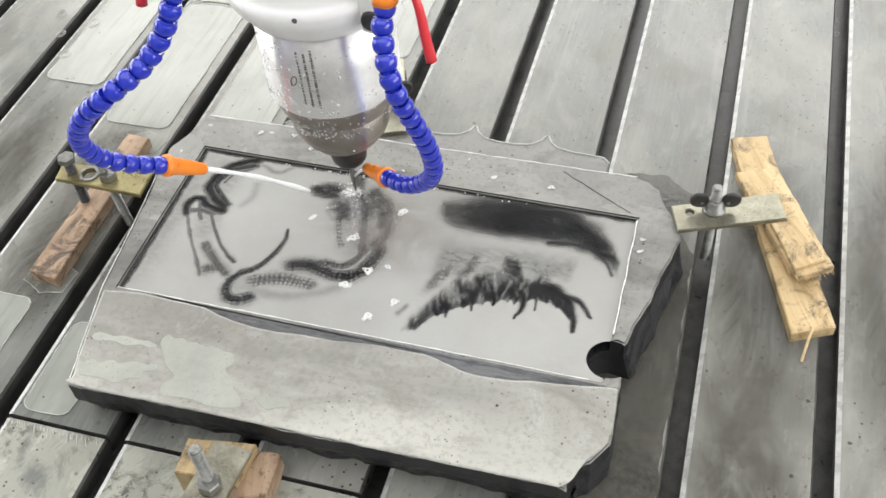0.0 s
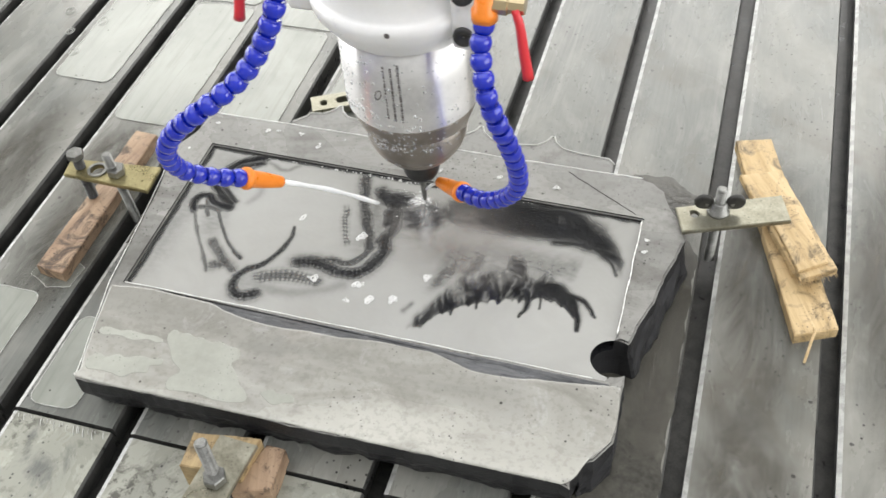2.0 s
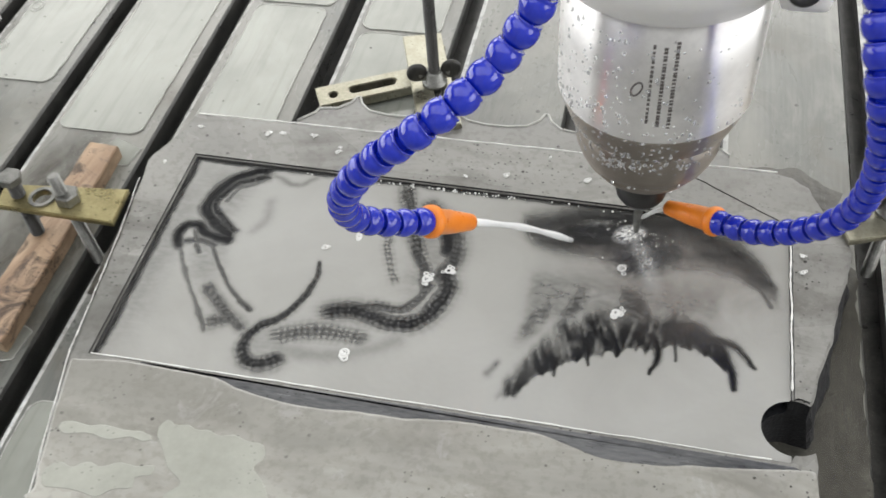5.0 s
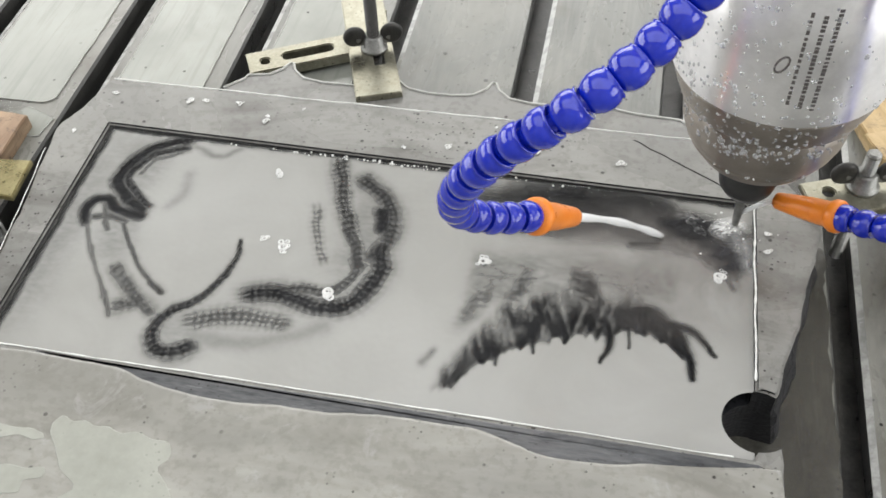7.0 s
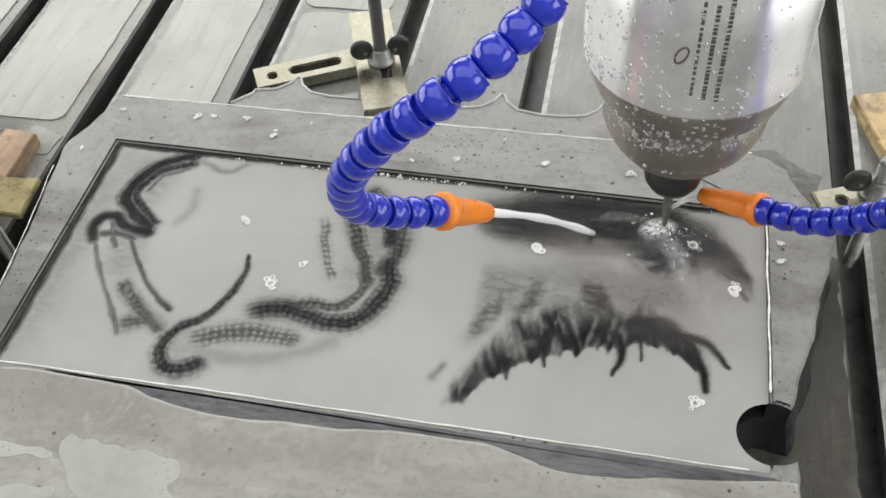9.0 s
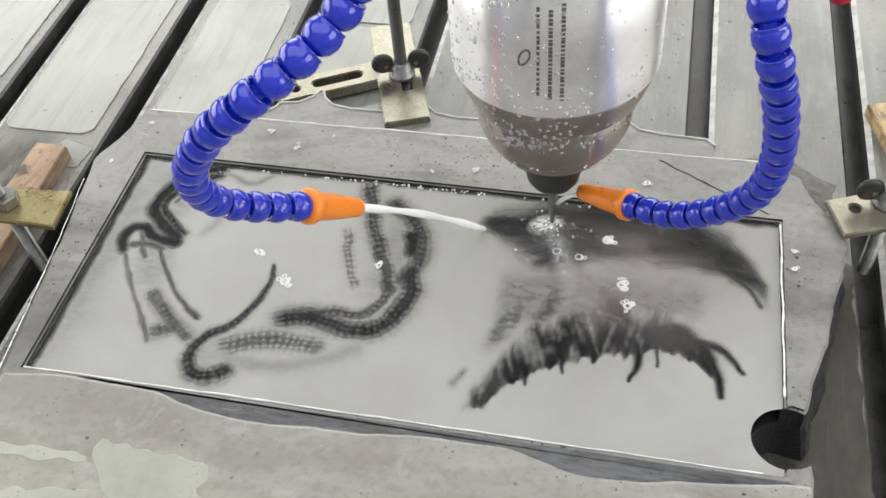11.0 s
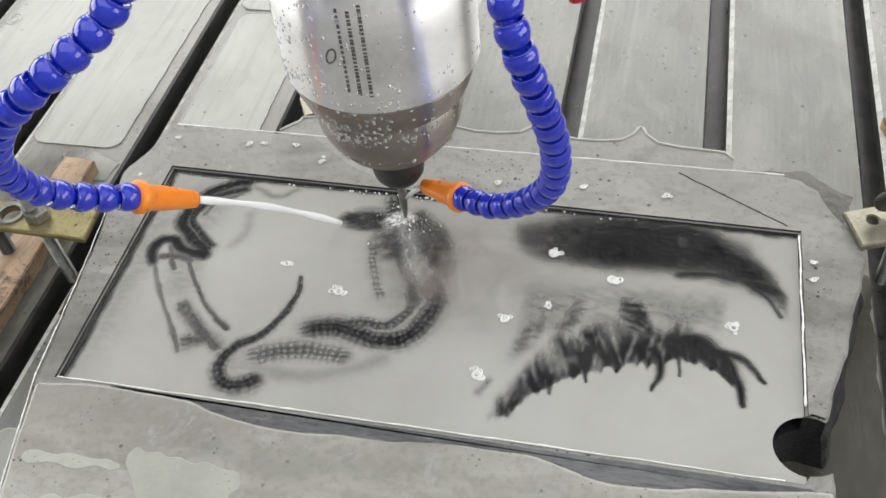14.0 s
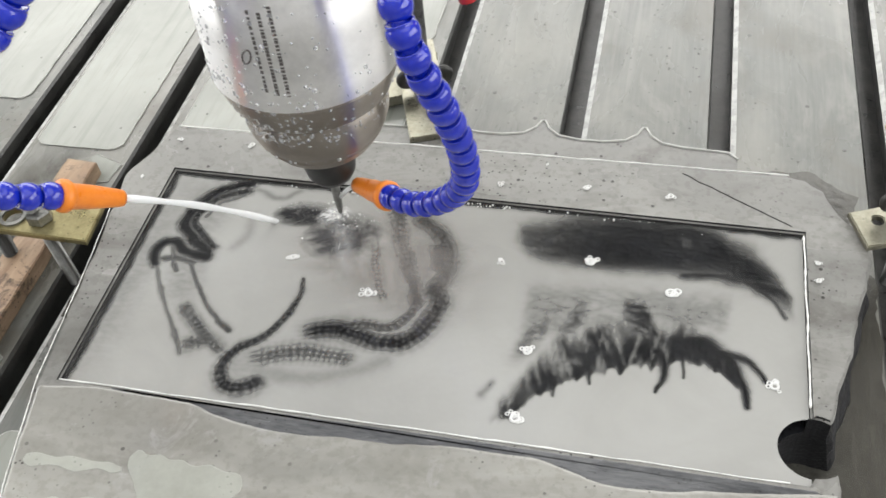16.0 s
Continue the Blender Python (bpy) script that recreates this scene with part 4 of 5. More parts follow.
# clamp on the east side
clamp = thing("clamp", 0.298, 0.105, 0.0, "zinc-plated strap clamp with a wing nut holding the slab", "clamp", "clamps round the slab")
part("strap", quad_plate([(-0.045, -0.003), (-0.035, -0.033), (0.060, 0.003), (0.049, 0.035)], 0.0515, 0.0558, (-0.027, -0.008), 0.0042), ZINC, clamp, "worn zinc-plated strap")
placed(part("stud", bolt_bm(0.098), BOLT, clamp, "threaded steel stud"), pose(-0.006, 0.0, -0.012))
wing_nut(clamp, pose(-0.006, 0.0, 0.0558, 0, 0, 12))

# clamp on the west side
clamp = thing("clamp", -0.31, 0.024, 0.0, "yellow zinc-plated strap clamp with two bolts holding the slab", "clamp", "clamps round the slab")
part("strap", quad_plate([(-0.049, 0.010), (-0.045, -0.013), (0.053, -0.016), (0.050, 0.019)], 0.0515, 0.0558, (-0.012, 0.0), 0.0075), BRASSY, clamp, "yellow zinc-plated strap")
placed(part("washer", lathe([(0.0075, 0), (0.0105, 0), (0.0105, 0.0015), (0.0075, 0.0015), (0.0075, 0)], 22, close=False), BOLT, clamp), pose(-0.012, 0.0, 0.0559))
placed(part("stud", bolt_bm(0.094), BOLT, clamp, "threaded steel stud"), pose(0.0125, 0.0, -0.012, 0, -4, 0))
placed(part("nut", hexagon(0.0095, 0.009), BOLT, clamp), pose(0.0105, 0.0, 0.0559))
placed(part("support_bolt", bolt_bm(0.060, 0.0055), DARKSTEEL, clamp), pose(-0.032, 0.0, 0.0137))
placed(part("support_head", hexagon(0.009, 0.007), BOLT, clamp), pose(-0.032, 0.0, 0.070))


def board(name, corners, z0, z1, material, label, group="", seed=1.0, rough=0.0012):
    cx, cy = sum(c[0] for c in corners) / 4, sum(c[1] for c in corners) / 4
    a, b = Vector(corners[0]), Vector(corners[-1])
    turn = math.atan2(corners[1][1] - corners[0][1], corners[1][0] - corners[0][0])
    local = [(Matrix.Rotation(-turn, 2) @ (Vector(c) - Vector((cx, cy)))).to_tuple() for c in corners]
    ob = part(name, slab(ragged(local, rough, seed, 0.005), 0, z1 - z0, 0.0008), material)
    ob.matrix_world = Matrix.Translation((cx, cy, z0)) @ Matrix.Rotation(turn, 4, "Z")
    return tagged(ob, label, "wood block", group)


board("wood_block", [(-0.350, -0.077), (-0.318, -0.081), (-0.321, 0.129), (-0.348, 0.131)], 0.0, 0.0135, WOOD_RED, "wet reddish-brown wood strip under the clamp", seed=2.0)
board("plywood_board", [(0.375, 0.010), (0.412, 0.027), (0.336, 0.269), (0.300, 0.259)], 0.0, 0.0115, WOOD, "long pale plywood strip lying on the table", "plywood packing", 4.0, 0.0012)
board("plywood_board", [(0.368, 0.078), (0.401, 0.095), (0.352, 0.196), (0.322, 0.182)], 0.0117, 0.0165, WOOD, "short pale plywood piece on a longer strip", "plywood packing", 6.0, 0.003)
board("plywood_board", [(0.375, 0.066), (0.406, 0.088), (0.348, 0.210), (0.308, 0.194)], 0.0167, 0.0235, WOOD, "splintered pale plywood piece on top of the stack", "plywood packing", 8.0, 0.0026)
stack_top = board("plywood_board", [(0.372, 0.074), (0.398, 0.092), (0.366, 0.158), (0.338, 0.146)], 0.0237, 0.0262, WOOD, "thin peeling plywood ply on top of the stack", "plywood packing", 11.0, 0.002)
rng = random.Random(8)
bm = bmesh.new()
for k in range(26):
    t = (k + rng.uniform(-0.4, 0.4)) / 25
    a = Vector((0.3752 + 0.0305 * t, 0.0665 + 0.0215 * t, 0.0178 + 0.005 * rng.random()))
    b = a + Vector((0.0035, -0.0055, rng.uniform(-0.002, 0.001))) * rng.uniform(0.3, 1.3)
    tube([a - Vector((0.002, -0.0035, 0)), a, b], lambda v: 0.0011 * (1.05 - v), 5, bm)
for k in range(18):
    t = (k + rng.uniform(-0.4, 0.4)) / 17
    a = Vector((0.309 + 0.064 * t, 0.193 - 0.125 * t, 0.0172 + 0.005 * rng.random()))
    b = a + Vector((-0.004, -0.0015, rng.uniform(-0.001, 0.0015))) * rng.uniform(0.2, 1.0)
    tube([a + Vector((0.002, 0.0008, 0)), a, b], lambda v: 0.0009 * (1.05 - v), 5, bm)
fringe = part("torn_fringe", bm, WOOD)
tagged(fringe, "frayed wood fibres along the torn plywood edge", "wood fibres", kind="stuff")
sliver = part("wood_sliver", tube([Vector((0.391, 0.022, 0.0125)), Vector((0.392, 0.018, 0.0127)), Vector((0.389, 0.006, 0.0115)), Vector((0.386, -0.010, 0.001))], 0.0013, 6), WOOD)
tagged(sliver, "thin pale wood splinter hanging off the strip", "wood splinter")

# clamp at the front edge
board("wood_block", [(-0.098, -0.256), (-0.046, -0.253), (-0.042, -0.216), (-0.1, -0.224)], -0.002, 0.0305, WOOD_DIRTY, "yellowish wood packing block against the slab", seed=3.0)
board("wood_block", [(-0.052, -0.262), (-0.021, -0.253), (-0.023, -0.214), (-0.04, -0.214)], -0.002, 0.019, WOOD_RED, "orange-brown wood packing block", seed=5.0)
clamp = thing("clamp", -0.061, -0.262, -0.002, "grimy zinc strap clamp with a leaning stud on wood packing", "clamp", "clamps round the slab")
part("strap", quad_plate([(-0.022, -0.05), (0.012, -0.05), (0.0205, 0.037), (-0.014, 0.039)], 0.0328, 0.0372), ZINC, clamp, "grimy zinc strap")
placed(part("stud", bolt_bm(0.092, 0.0055), BOLT, clamp, "threaded steel stud"), pose(0.0065, -0.006, -0.01, -8, -8, 0))
placed(part("nut", hexagon(0.0098, 0.009), BOLT, clamp), pose(0.001, -0.0015, 0.0375))

# bracket and strap clamp behind the slab
bracket = thing("slotted_bracket", -0.128, 0.236, 0.0, "slotted steel bracket lying on the table behind the slab", "bracket", rz=27)
slot_hole = arc(0.022, 0.0, 0.0045, -90, 90, 8) + arc(-0.012, 0.0, 0.0045, 90, 270, 8)
bm = slab([(-0.045, -0.0135), (0.055, -0.0135), (0.055, 0.0135), (-0.045, 0.0135)], 0.005, 0.0135, 0.001, holes=[slot_hole, arc(-0.031, -0.001, 0.004, 0, 360, 14)[:-1]])
part("arm", bm, ZINC, bracket, "slotted arm")
part("foot", box(-0.043, 0.053, -0.009, 0.009, 0.0, 0.005), DARKSTEEL, bracket)
clamp = thing("clamp", -0.068, 0.215, 0.0, "zinc strap clamp with wing nut and tall rod", "clamp", "clamps round the slab")
part("strap", slab([(0.006, -0.052), (0.039, -0.04), (-0.004, 0.078), (-0.037, 0.068)], 0.0305, 0.0355, 0.0008, holes=[[(0.011, -0.012), (0.019, -0.009), (0.008, 0.022), (0.0, 0.019)]]), ZINC, clamp, "slotted zinc strap")
placed(part("rod", bolt_bm(0.15, 0.005), DARKSTEEL, clamp, "dark threaded rod"), pose(0.006, 0.008, -0.012))
wing_nut(clamp, pose(0.006, 0.008, 0.0357, 0, 0, 20))
placed(part("heel_block", box(-0.012, 0.012, -0.012, 0.012, 0, 0.0303, 0.001), ZINC, clamp), pose(-0.01, 0.055, 0))

# ---- spindle head: everything that travels together ----
head = thing("spindle_head", 0, 0.064, 0.07, "wet steel milling spindle with white clamp collar and coolant hoses", "milling spindle")
part("sleeve", lathe([(0.0572, 0.1165), (0.0581, 0.1168), (0.0585, 0.1178), (0.0585, 0.13), (0.0585, 0.16), (0.0585, 0.205)], 72), CHROME, head, "polished steel sleeve with water drops", True)
part("lower_band", lathe([(0.0462, 0.0945), (0.0498, 0.0947), (0.0505, 0.0955), (0.054, 0.1045), (0.0568, 0.1135), (0.0572, 0.1165)], 72), GREYSTEEL, head, "dull grey steel band", True)
part("nose_ring", lathe([(0.0175, 0.0495), (0.0325, 0.0500), (0.0338, 0.0512), (0.0395, 0.0592), (0.0402, 0.0603), (0.0398, 0.0613), (0.0428, 0.0655), (0.0455, 0.0735), (0.0464, 0.083), (0.0466, 0.0945)], 72), GREYSTEEL, head, "tapered grey steel nose", True)
part("collet_nut", lathe([(0.006, 0.0155), (0.0135, 0.0155), (0.0165, 0.0205), (0.0175, 0.026), (0.0175, 0.0495)], 40), BLACK, head, "black collet nut", True)
part("cutter", lathe([(0.0005, -0.030), (0.0022, -0.016), (0.003, -0.004), (0.003, 0.021)], 16), BOLT, head, "thin engraving cutter", True)
collar = part("collar", lathe([(0.0583, 0.2), (0.0605, 0.1985), (0.0625, 0.2), (0.066, 0.206), (0.071, 0.213), (0.0745, 0.219), (0.076, 0.226), (0.076, 0.232), (0.0725, 0.2338), (0.0705, 0.2365), (0.0695, 0.25), (0.067, 0.30), (0.067, 0.42)], 72), WHITE, head, "white painted clamp collar", True)
part("bore_mark", lathe([(0.0005, 0), (0.0022, 0.0), (0.0022, 0.0008), (0.0005, 0.0008)], 12), MARK, collar)
for ob in collar.children:
    placed(ob, pose(0.012, -0.0748, 0.229, 90, 0, 0))
placed(part("lug", box(-0.012, 0.012, -0.013, 0.013, -0.008, 0.03, 0.005), WHITE, collar, "", True), pose(-0.081, -0.012, 0.212))
placed(part("lug", box(-0.014, 0.012, -0.02, 0.02, -0.014, 0.07, 0.006), WHITE, collar, "", True), pose(0.069, -0.035, 0.222))
for z in (0.222, 0.258):
    placed(part("rubber_plug", lathe([(0.0005, 0), (0.0035, 0.0002), (0.0045, 0.0015), (0.0075, 0.002), (0.0085, 0.0), (0.0085, -0.004)], 24, close=False), BLACK, collar, "black round plug", True), pose(0.066, -0.056, z, 90, 0, 8))
part("carriage", box(-0.085, 0.085, 0.06, 0.13, 0.24, 0.62, 0.006), WHITE, head, "white carriage plate behind the collar")

# printed columns on the sleeve: bars where the small writing is
for angle, z0, z1, w, gap in ((-92, 0.132, 0.186, 0.0016, 0.0032), (-86, 0.13, 0.184, 0.0021, 0.0024), (-80, 0.129, 0.187, 0.0021, 0.0024)):
    bm = bmesh.new()
    z = z0
    while z < z1:
        h = gap * random.uniform(0.35, 0.85)
        box(-w / 2, w / 2, -0.0588, -0.0584, z, z + h, 0, bm)
        z += gap
    placed(part("print_column", bm, MARK, head, "dark rows of small print"), pose(0, 0, 0, 0, 0, angle + 90))
bm = bmesh.new()
ring = [Vector((0.0048 * math.cos(a) * 0.55 + 0.0015 * math.sin(a), 0, 0.0048 * math.sin(a))) for a in (2 * math.pi * k / 24 for k in range(25))]
tube(ring, 0.0006, 5, bm)
placed(part("emblem", bm, MARK, head, "small dark oval emblem"), pose(0, 0, 0, 0, 0, -9) @ pose(0, -0.0586, 0.155))

# water drops clinging to the steel
DROP = mat("water_drop", (0.95, 0.96, 0.97), 0.03)
DROP.node_tree.nodes["Principled BSDF"].inputs["Transmission Weight"].default_value = 0.65
DROP.node_tree.nodes["Principled BSDF"].inputs["IOR"].default_value = 1.33
bm = bmesh.new()
rng = random.Random(5)
for k in range(1000):
    a = radians(rng.gauss(-125, 38)) if k % 3 else radians(rng.uniform(-190, 10))
    z = rng.choice((rng.uniform(0.066, 0.118), rng.uniform(0.075, 0.19), rng.uniform(0.062, 0.135)))
    rad = 0.0586 if z > 0.117 else 0.0506 + (z - 0.0956) * 0.33 if z > 0.0952 else 0.0467 if z > 0.083 else 0.0416 + (z - 0.0635) * 0.26
    s = rng.choice((0.0004, 0.0005, 0.0006, 0.0008, 0.001, 0.0014))
    m = pose(rad * math.cos(a), rad * math.sin(a), z) @ Matrix.Rotation(a, 4, "Z") @ Matrix.Diagonal((s * 0.6, s, s * rng.uniform(1.0, 1.5), 1))
    bmesh.ops.create_icosphere(bm, subdivisions=1, radius=1, matrix=m)
tagged(part("water_drop_film", bm, DROP, head, "clear water drops", True), kind="stuff")

# ball-and-socket coolant hoses
SEGMENT = lathe([(0.0042, -0.0079), (0.0058, -0.0069), (0.0074, -0.0046), (0.0082, -0.0018), (0.0082, 0.0006), (0.0076, 0.0029), (0.0068, 0.0038), (0.0072, 0.0045), (0.0071, 0.0051), (0.0062, 0.0049), (0.0045, 0.0036)], 24)
seg_mesh = bpy.data.meshes.new("segment")
for f in SEGMENT.faces:
    f.smooth = True
SEGMENT.to_mesh(seg_mesh)
SEGMENT.free()
seg_mesh.materials.append(BLUE)


def hose(points, tip, pitch=0.0128):
    line = spline(points, 24)
    inner = part("hose", tube(line[::6] + [line[-1]], 0.0042, 8), BLUE, head, "blue jointed coolant hose", True)
    travelled, next_at = 0.0, 0.0
    for a, b in zip(line, line[1:]):
        step = (b - a).length
        while next_at <= travelled + step:
            q = a.lerp(b, (next_at - travelled) / max(step, 1e-9))
            seg = new("segment", seg_mesh)
            seg.parent = inner
            seg.matrix_basis = Matrix.Translation(q) @ (a - b).to_track_quat("Z", "Y").to_matrix().to_4x4()
            next_at += pitch
        travelled += step
    end, tip = line[-1], Vector(tip)
    m = Matrix.Translation(end) @ (tip - end).to_track_quat("Z", "Y").to_matrix().to_4x4()
    n = (tip - end).length
    noz = part("nozzle", lathe([(0.0045, -0.001), (0.0088, -0.0008), (0.0098, 0.001), (0.0098, 0.004), (0.0086, 0.0062), (0.0078, 0.0075), (0.0072, n * 0.5), (0.0054, n * 0.95), (0.0051, n), (0.0028, n), (0.0024, n - 0.005)], 28), ORANGE, inner, "orange plastic nozzle", True)
    noz.matrix_basis = m
    return inner


LEFT = hose([(-0.040, -0.128, 0.298), (-0.047, -0.1379, 0.275), (-0.057, -0.1449, 0.255), (-0.070, -0.155, 0.238), (-0.084, -0.168, 0.228), (-0.102, -0.178, 0.216), (-0.124, -0.178, 0.195), (-0.143, -0.1689, 0.163), (-0.148, -0.1509, 0.129), (-0.135, -0.1339, 0.108), (-0.117, -0.1159, 0.093)], (-0.0985, -0.0893, 0.0675))
RIGHT = hose([(0.092, -0.0899, 0.262), (0.091, -0.0979, 0.248), (0.094, -0.1059, 0.234), (0.098, -0.113, 0.220), (0.104, -0.1145, 0.2), (0.111, -0.1069, 0.171), (0.1155, -0.0939, 0.134), (0.112, -0.0799, 0.097), (0.096, -0.0639, 0.066), (0.073, -0.0489, 0.044), (0.05, -0.0329, 0.0325)], (0.0195, -0.007, 0.0145))
for x, y, z, side in ((0.092, -0.088, 0.264, 1), (-0.040, -0.124, 0.312, -1)):
    valve = placed(part("valve", lathe([(0.0062, 0.0), (0.0095, 0.0005), (0.0095, 0.008), (0.007, 0.010), (0.007, 0.03)], 24), ORANGE, head, "orange hose fitting", True), pose(x, y, z))
    placed(part("valve_body", lathe([(0.006, -0.012), (0.008, -0.012), (0.008, 0.004), (0.0065, 0.005), (0.0065, 0.016)], 8), BRASS, valve, "brass valve body"), pose(side * 0.012, 0.004, 0.012, 0, 90, 0))
    grip = [Vector((side * 0.022, -0.002, 0.012)), Vector((side * 0.026, -0.004, 0.0)), Vector((side * 0.029, -0.006, -0.018)), Vector((side * 0.033, -0.008, -0.040))]
    placed(part("valve_handle", tube(spline(grip, 5), lambda t: 0.0028 + 0.0014 * t, 10), RED, valve, "red dipped lever", True), pose(0, 0, 0))

# the jet of water from the west nozzle
a, b = Vector((-0.0985, -0.0893, 0.0675)), Vector((-0.044, -0.0125, -0.0235))
jet_line = [a.lerp(b, t) + Vector((0, 0, 0.004 * math.sin(math.pi * t))) for t in (k / 14 for k in range(15))]
part("coolant_jet", tube(jet_line, lambda t: 0.0023 + 0.0004 * math.sin(t * 17), 8), JET, head, "white jet of coolant water", True)
part("coolant_jet", tube([Vector((0.0195, -0.007, 0.0145)), Vector((0.01, -0.004, 0.006)), Vector((0.003, -0.001, -0.004))], 0.0016, 8), JET, head, "white jet of coolant water", True)

# splash where cutter and jets meet the water
def cloud_material(name, colour, cover, scale, gloss=0.3, detail=5):
    """A drift in the water that thins out towards its edge and breaks into wisps."""
    m = mat(name, colour, gloss)
    t = m.node_tree
    n = Net(m)
    ball = t.nodes.new("ShaderNodeTexGradient")
    ball.gradient_type = "SPHERICAL"
    t.links.new(n.co, ball.inputs[0])
    wisps = n.ramp(n.noise(scale, detail, 0.6, None, 1.4 if detail > 3 else 0.6), (0.32, 0.0 if detail > 3 else 0.35), (0.62, 1.0))
    edge = n.ramp(ball.outputs[1], (0.0, 0.0), (0.75 if cover < 0.7 else 0.55, 1.0))
    if cover < 0.7:
        edge = n.math("POWER", edge, 1.7)
    clear = t.nodes.new("ShaderNodeBsdfTransparent")
    mix = t.nodes.new("ShaderNodeMixShader")
    t.links.new(n.math("MULTIPLY", n.math("MULTIPLY", wisps, edge), cover), mix.inputs[0])
    t.links.new(clear.outputs[0], mix.inputs[1])
    t.links.new(t.nodes["Principled BSDF"].outputs[0], mix.inputs[2])
    t.links.new(mix.outputs[0], t.nodes["Material Output"].inputs["Surface"])
    return m


def disc_bm(rise):
    """A round sheet of radius one, gently domed."""
    return lathe([(1.0, 0.0), (0.8, rise * 0.36), (0.55, rise * 0.7), (0.3, rise * 0.9), (0.001, rise)], 48, close=False)


splash = thing("splash", 0, 0.064, WATER, "churned white and dark water round the cutter", "splash", kind="stuff")
HOLLOW = cloud_material("parted_water", (0.018, 0.018, 0.02), 1.6, 1.2, 0.1)
SILT = cloud_material("silt_cloud", (0.29, 0.268, 0.25), 0.69, 1.1)
CHURN = cloud_material("white_churn", (0.82, 0.82, 0.81), 0.8, 2.6, 0.4, 5)
STREAM = cloud_material("pale_stream", (0.6, 0.6, 0.59), 0.5, 1.4, 0.6, 4)
DARKSILT = cloud_material("dark_swirl", (0.05, 0.049, 0.052), 1.25, 1.9, 0.15)
for name, material, x, y, z, rx, ry, turn, rise, label in (
    ("dark_swirl", DARKSILT, 0.006, -0.020, 0.0006, 0.030, 0.024, 20, 0.0006, "dark swirl round the cutter"),
    ("hollow", HOLLOW, -0.027, -0.003, 0.0009, 0.024, 0.0135, 8, 0.0004, "dark hollow where the jet parts the milky water"),
    ("white_churn", STREAM, 0.004, -0.016, 0.0014, 0.013, 0.010, -50, 0.0008, "white churned water below the cutter"),
    ("white_churn", STREAM, 0.012, -0.034, 0.0014, 0.011, 0.034, 14, 0.0006, "white streak trailing from the cutter"),
    ("white_churn", CHURN, -0.004, -0.003, 0.0018, 0.014, 0.010, 30, 0.0014, "white churned water below the cutter"),
):
    sheet = part(name, disc_bm(rise), material, splash, label, True)
    sheet.matrix_basis = pose(x, y, z, 0, 0, turn) @ Matrix.Diagonal((rx, ry, 1, 1))
silt = thing("silt_cloud", 0, 0.064, WATER, "brownish silt cloud drifting in the milky water", "silt", kind="stuff")
for material, x, y, z, rx, ry, turn, label in (
    (SILT, 0.046, -0.040, 0.0003, 0.105, 0.066, -10, "brownish silt drift"),
):
    sheet = part("silt_drift", disc_bm(0.0003), material, silt, label, True)
    sheet.matrix_basis = pose(x, y, z, 0, 0, turn) @ Matrix.Diagonal((rx, ry, 1, 1))
# soft brown discs: overhead shade and brown stains on the slats, put in as colour
SHADE_STAIN = cloud_material("brown_stain_shade", (0.095, 0.089, 0.074), 0.85, 1.2, 0.25)
film = thing("wet_film", 0, 0, 0.0006, "soft brown patches of painted shade and stain on the table slats", "wet film", kind="stuff")
for x, y, rx, ry, turn in ((0.346, 0.07, 0.049, 0.2, -2), (0.262, 0.01, 0.026, 0.17, 0), (0.35, -0.14, 0.05, 0.08, 20), (-0.345, -0.02, 0.05, 0.14, 0), (-0.36, 0.1, 0.045, 0.07, 0), (-0.47, 0.06, 0.045, 0.13, 0), (0.465, 0.1, 0.046, 0.22, 0)):
    patch = part("film_patch", disc_bm(0.0003), SHADE_STAIN, film, "", True)
    patch.matrix_basis = pose(x, y, 0, 0, 0, turn) @ Matrix.Diagonal((rx, ry, 1, 1))
rng = random.Random(11)
bm = bmesh.new()
for k in range(24):
    r, a0 = abs(rng.gauss(0, 0.014)), rng.uniform(0, 6.28)
    s = rng.uniform(0.0003, 0.0009)
    bmesh.ops.create_icosphere(bm, subdivisions=1, radius=s, matrix=pose(r * math.cos(a0), r * math.sin(a0) * 0.7 - 0.006, rng.uniform(0.0005, 0.004)))
part("spray", bm, FOAM, splash, "", True)


# ---- foam ----
def foam_bm(size, count, seed):
    """A cluster of open bubbles: small rings of bright film."""
    bm, rng = bmesh.new(), random.Random(seed)
    for k in range(count):
        r, a = (size * math.sqrt(rng.random()) if k else 0.0), rng.uniform(0, 6.28)
        s = size * (rng.uniform(0.18, 0.36) if k else 0.45)
        w = s * 0.46
        ring = [(s - w, 0.0), (s - w * 0.4, w * 0.7), (s + w * 0.3, w * 0.5), (s + w * 0.7, 0.0)]
        lathe(ring, 14, bm, pose(r * math.cos(a), r * math.sin(a) * 0.8, 0), close=False)
    return bm


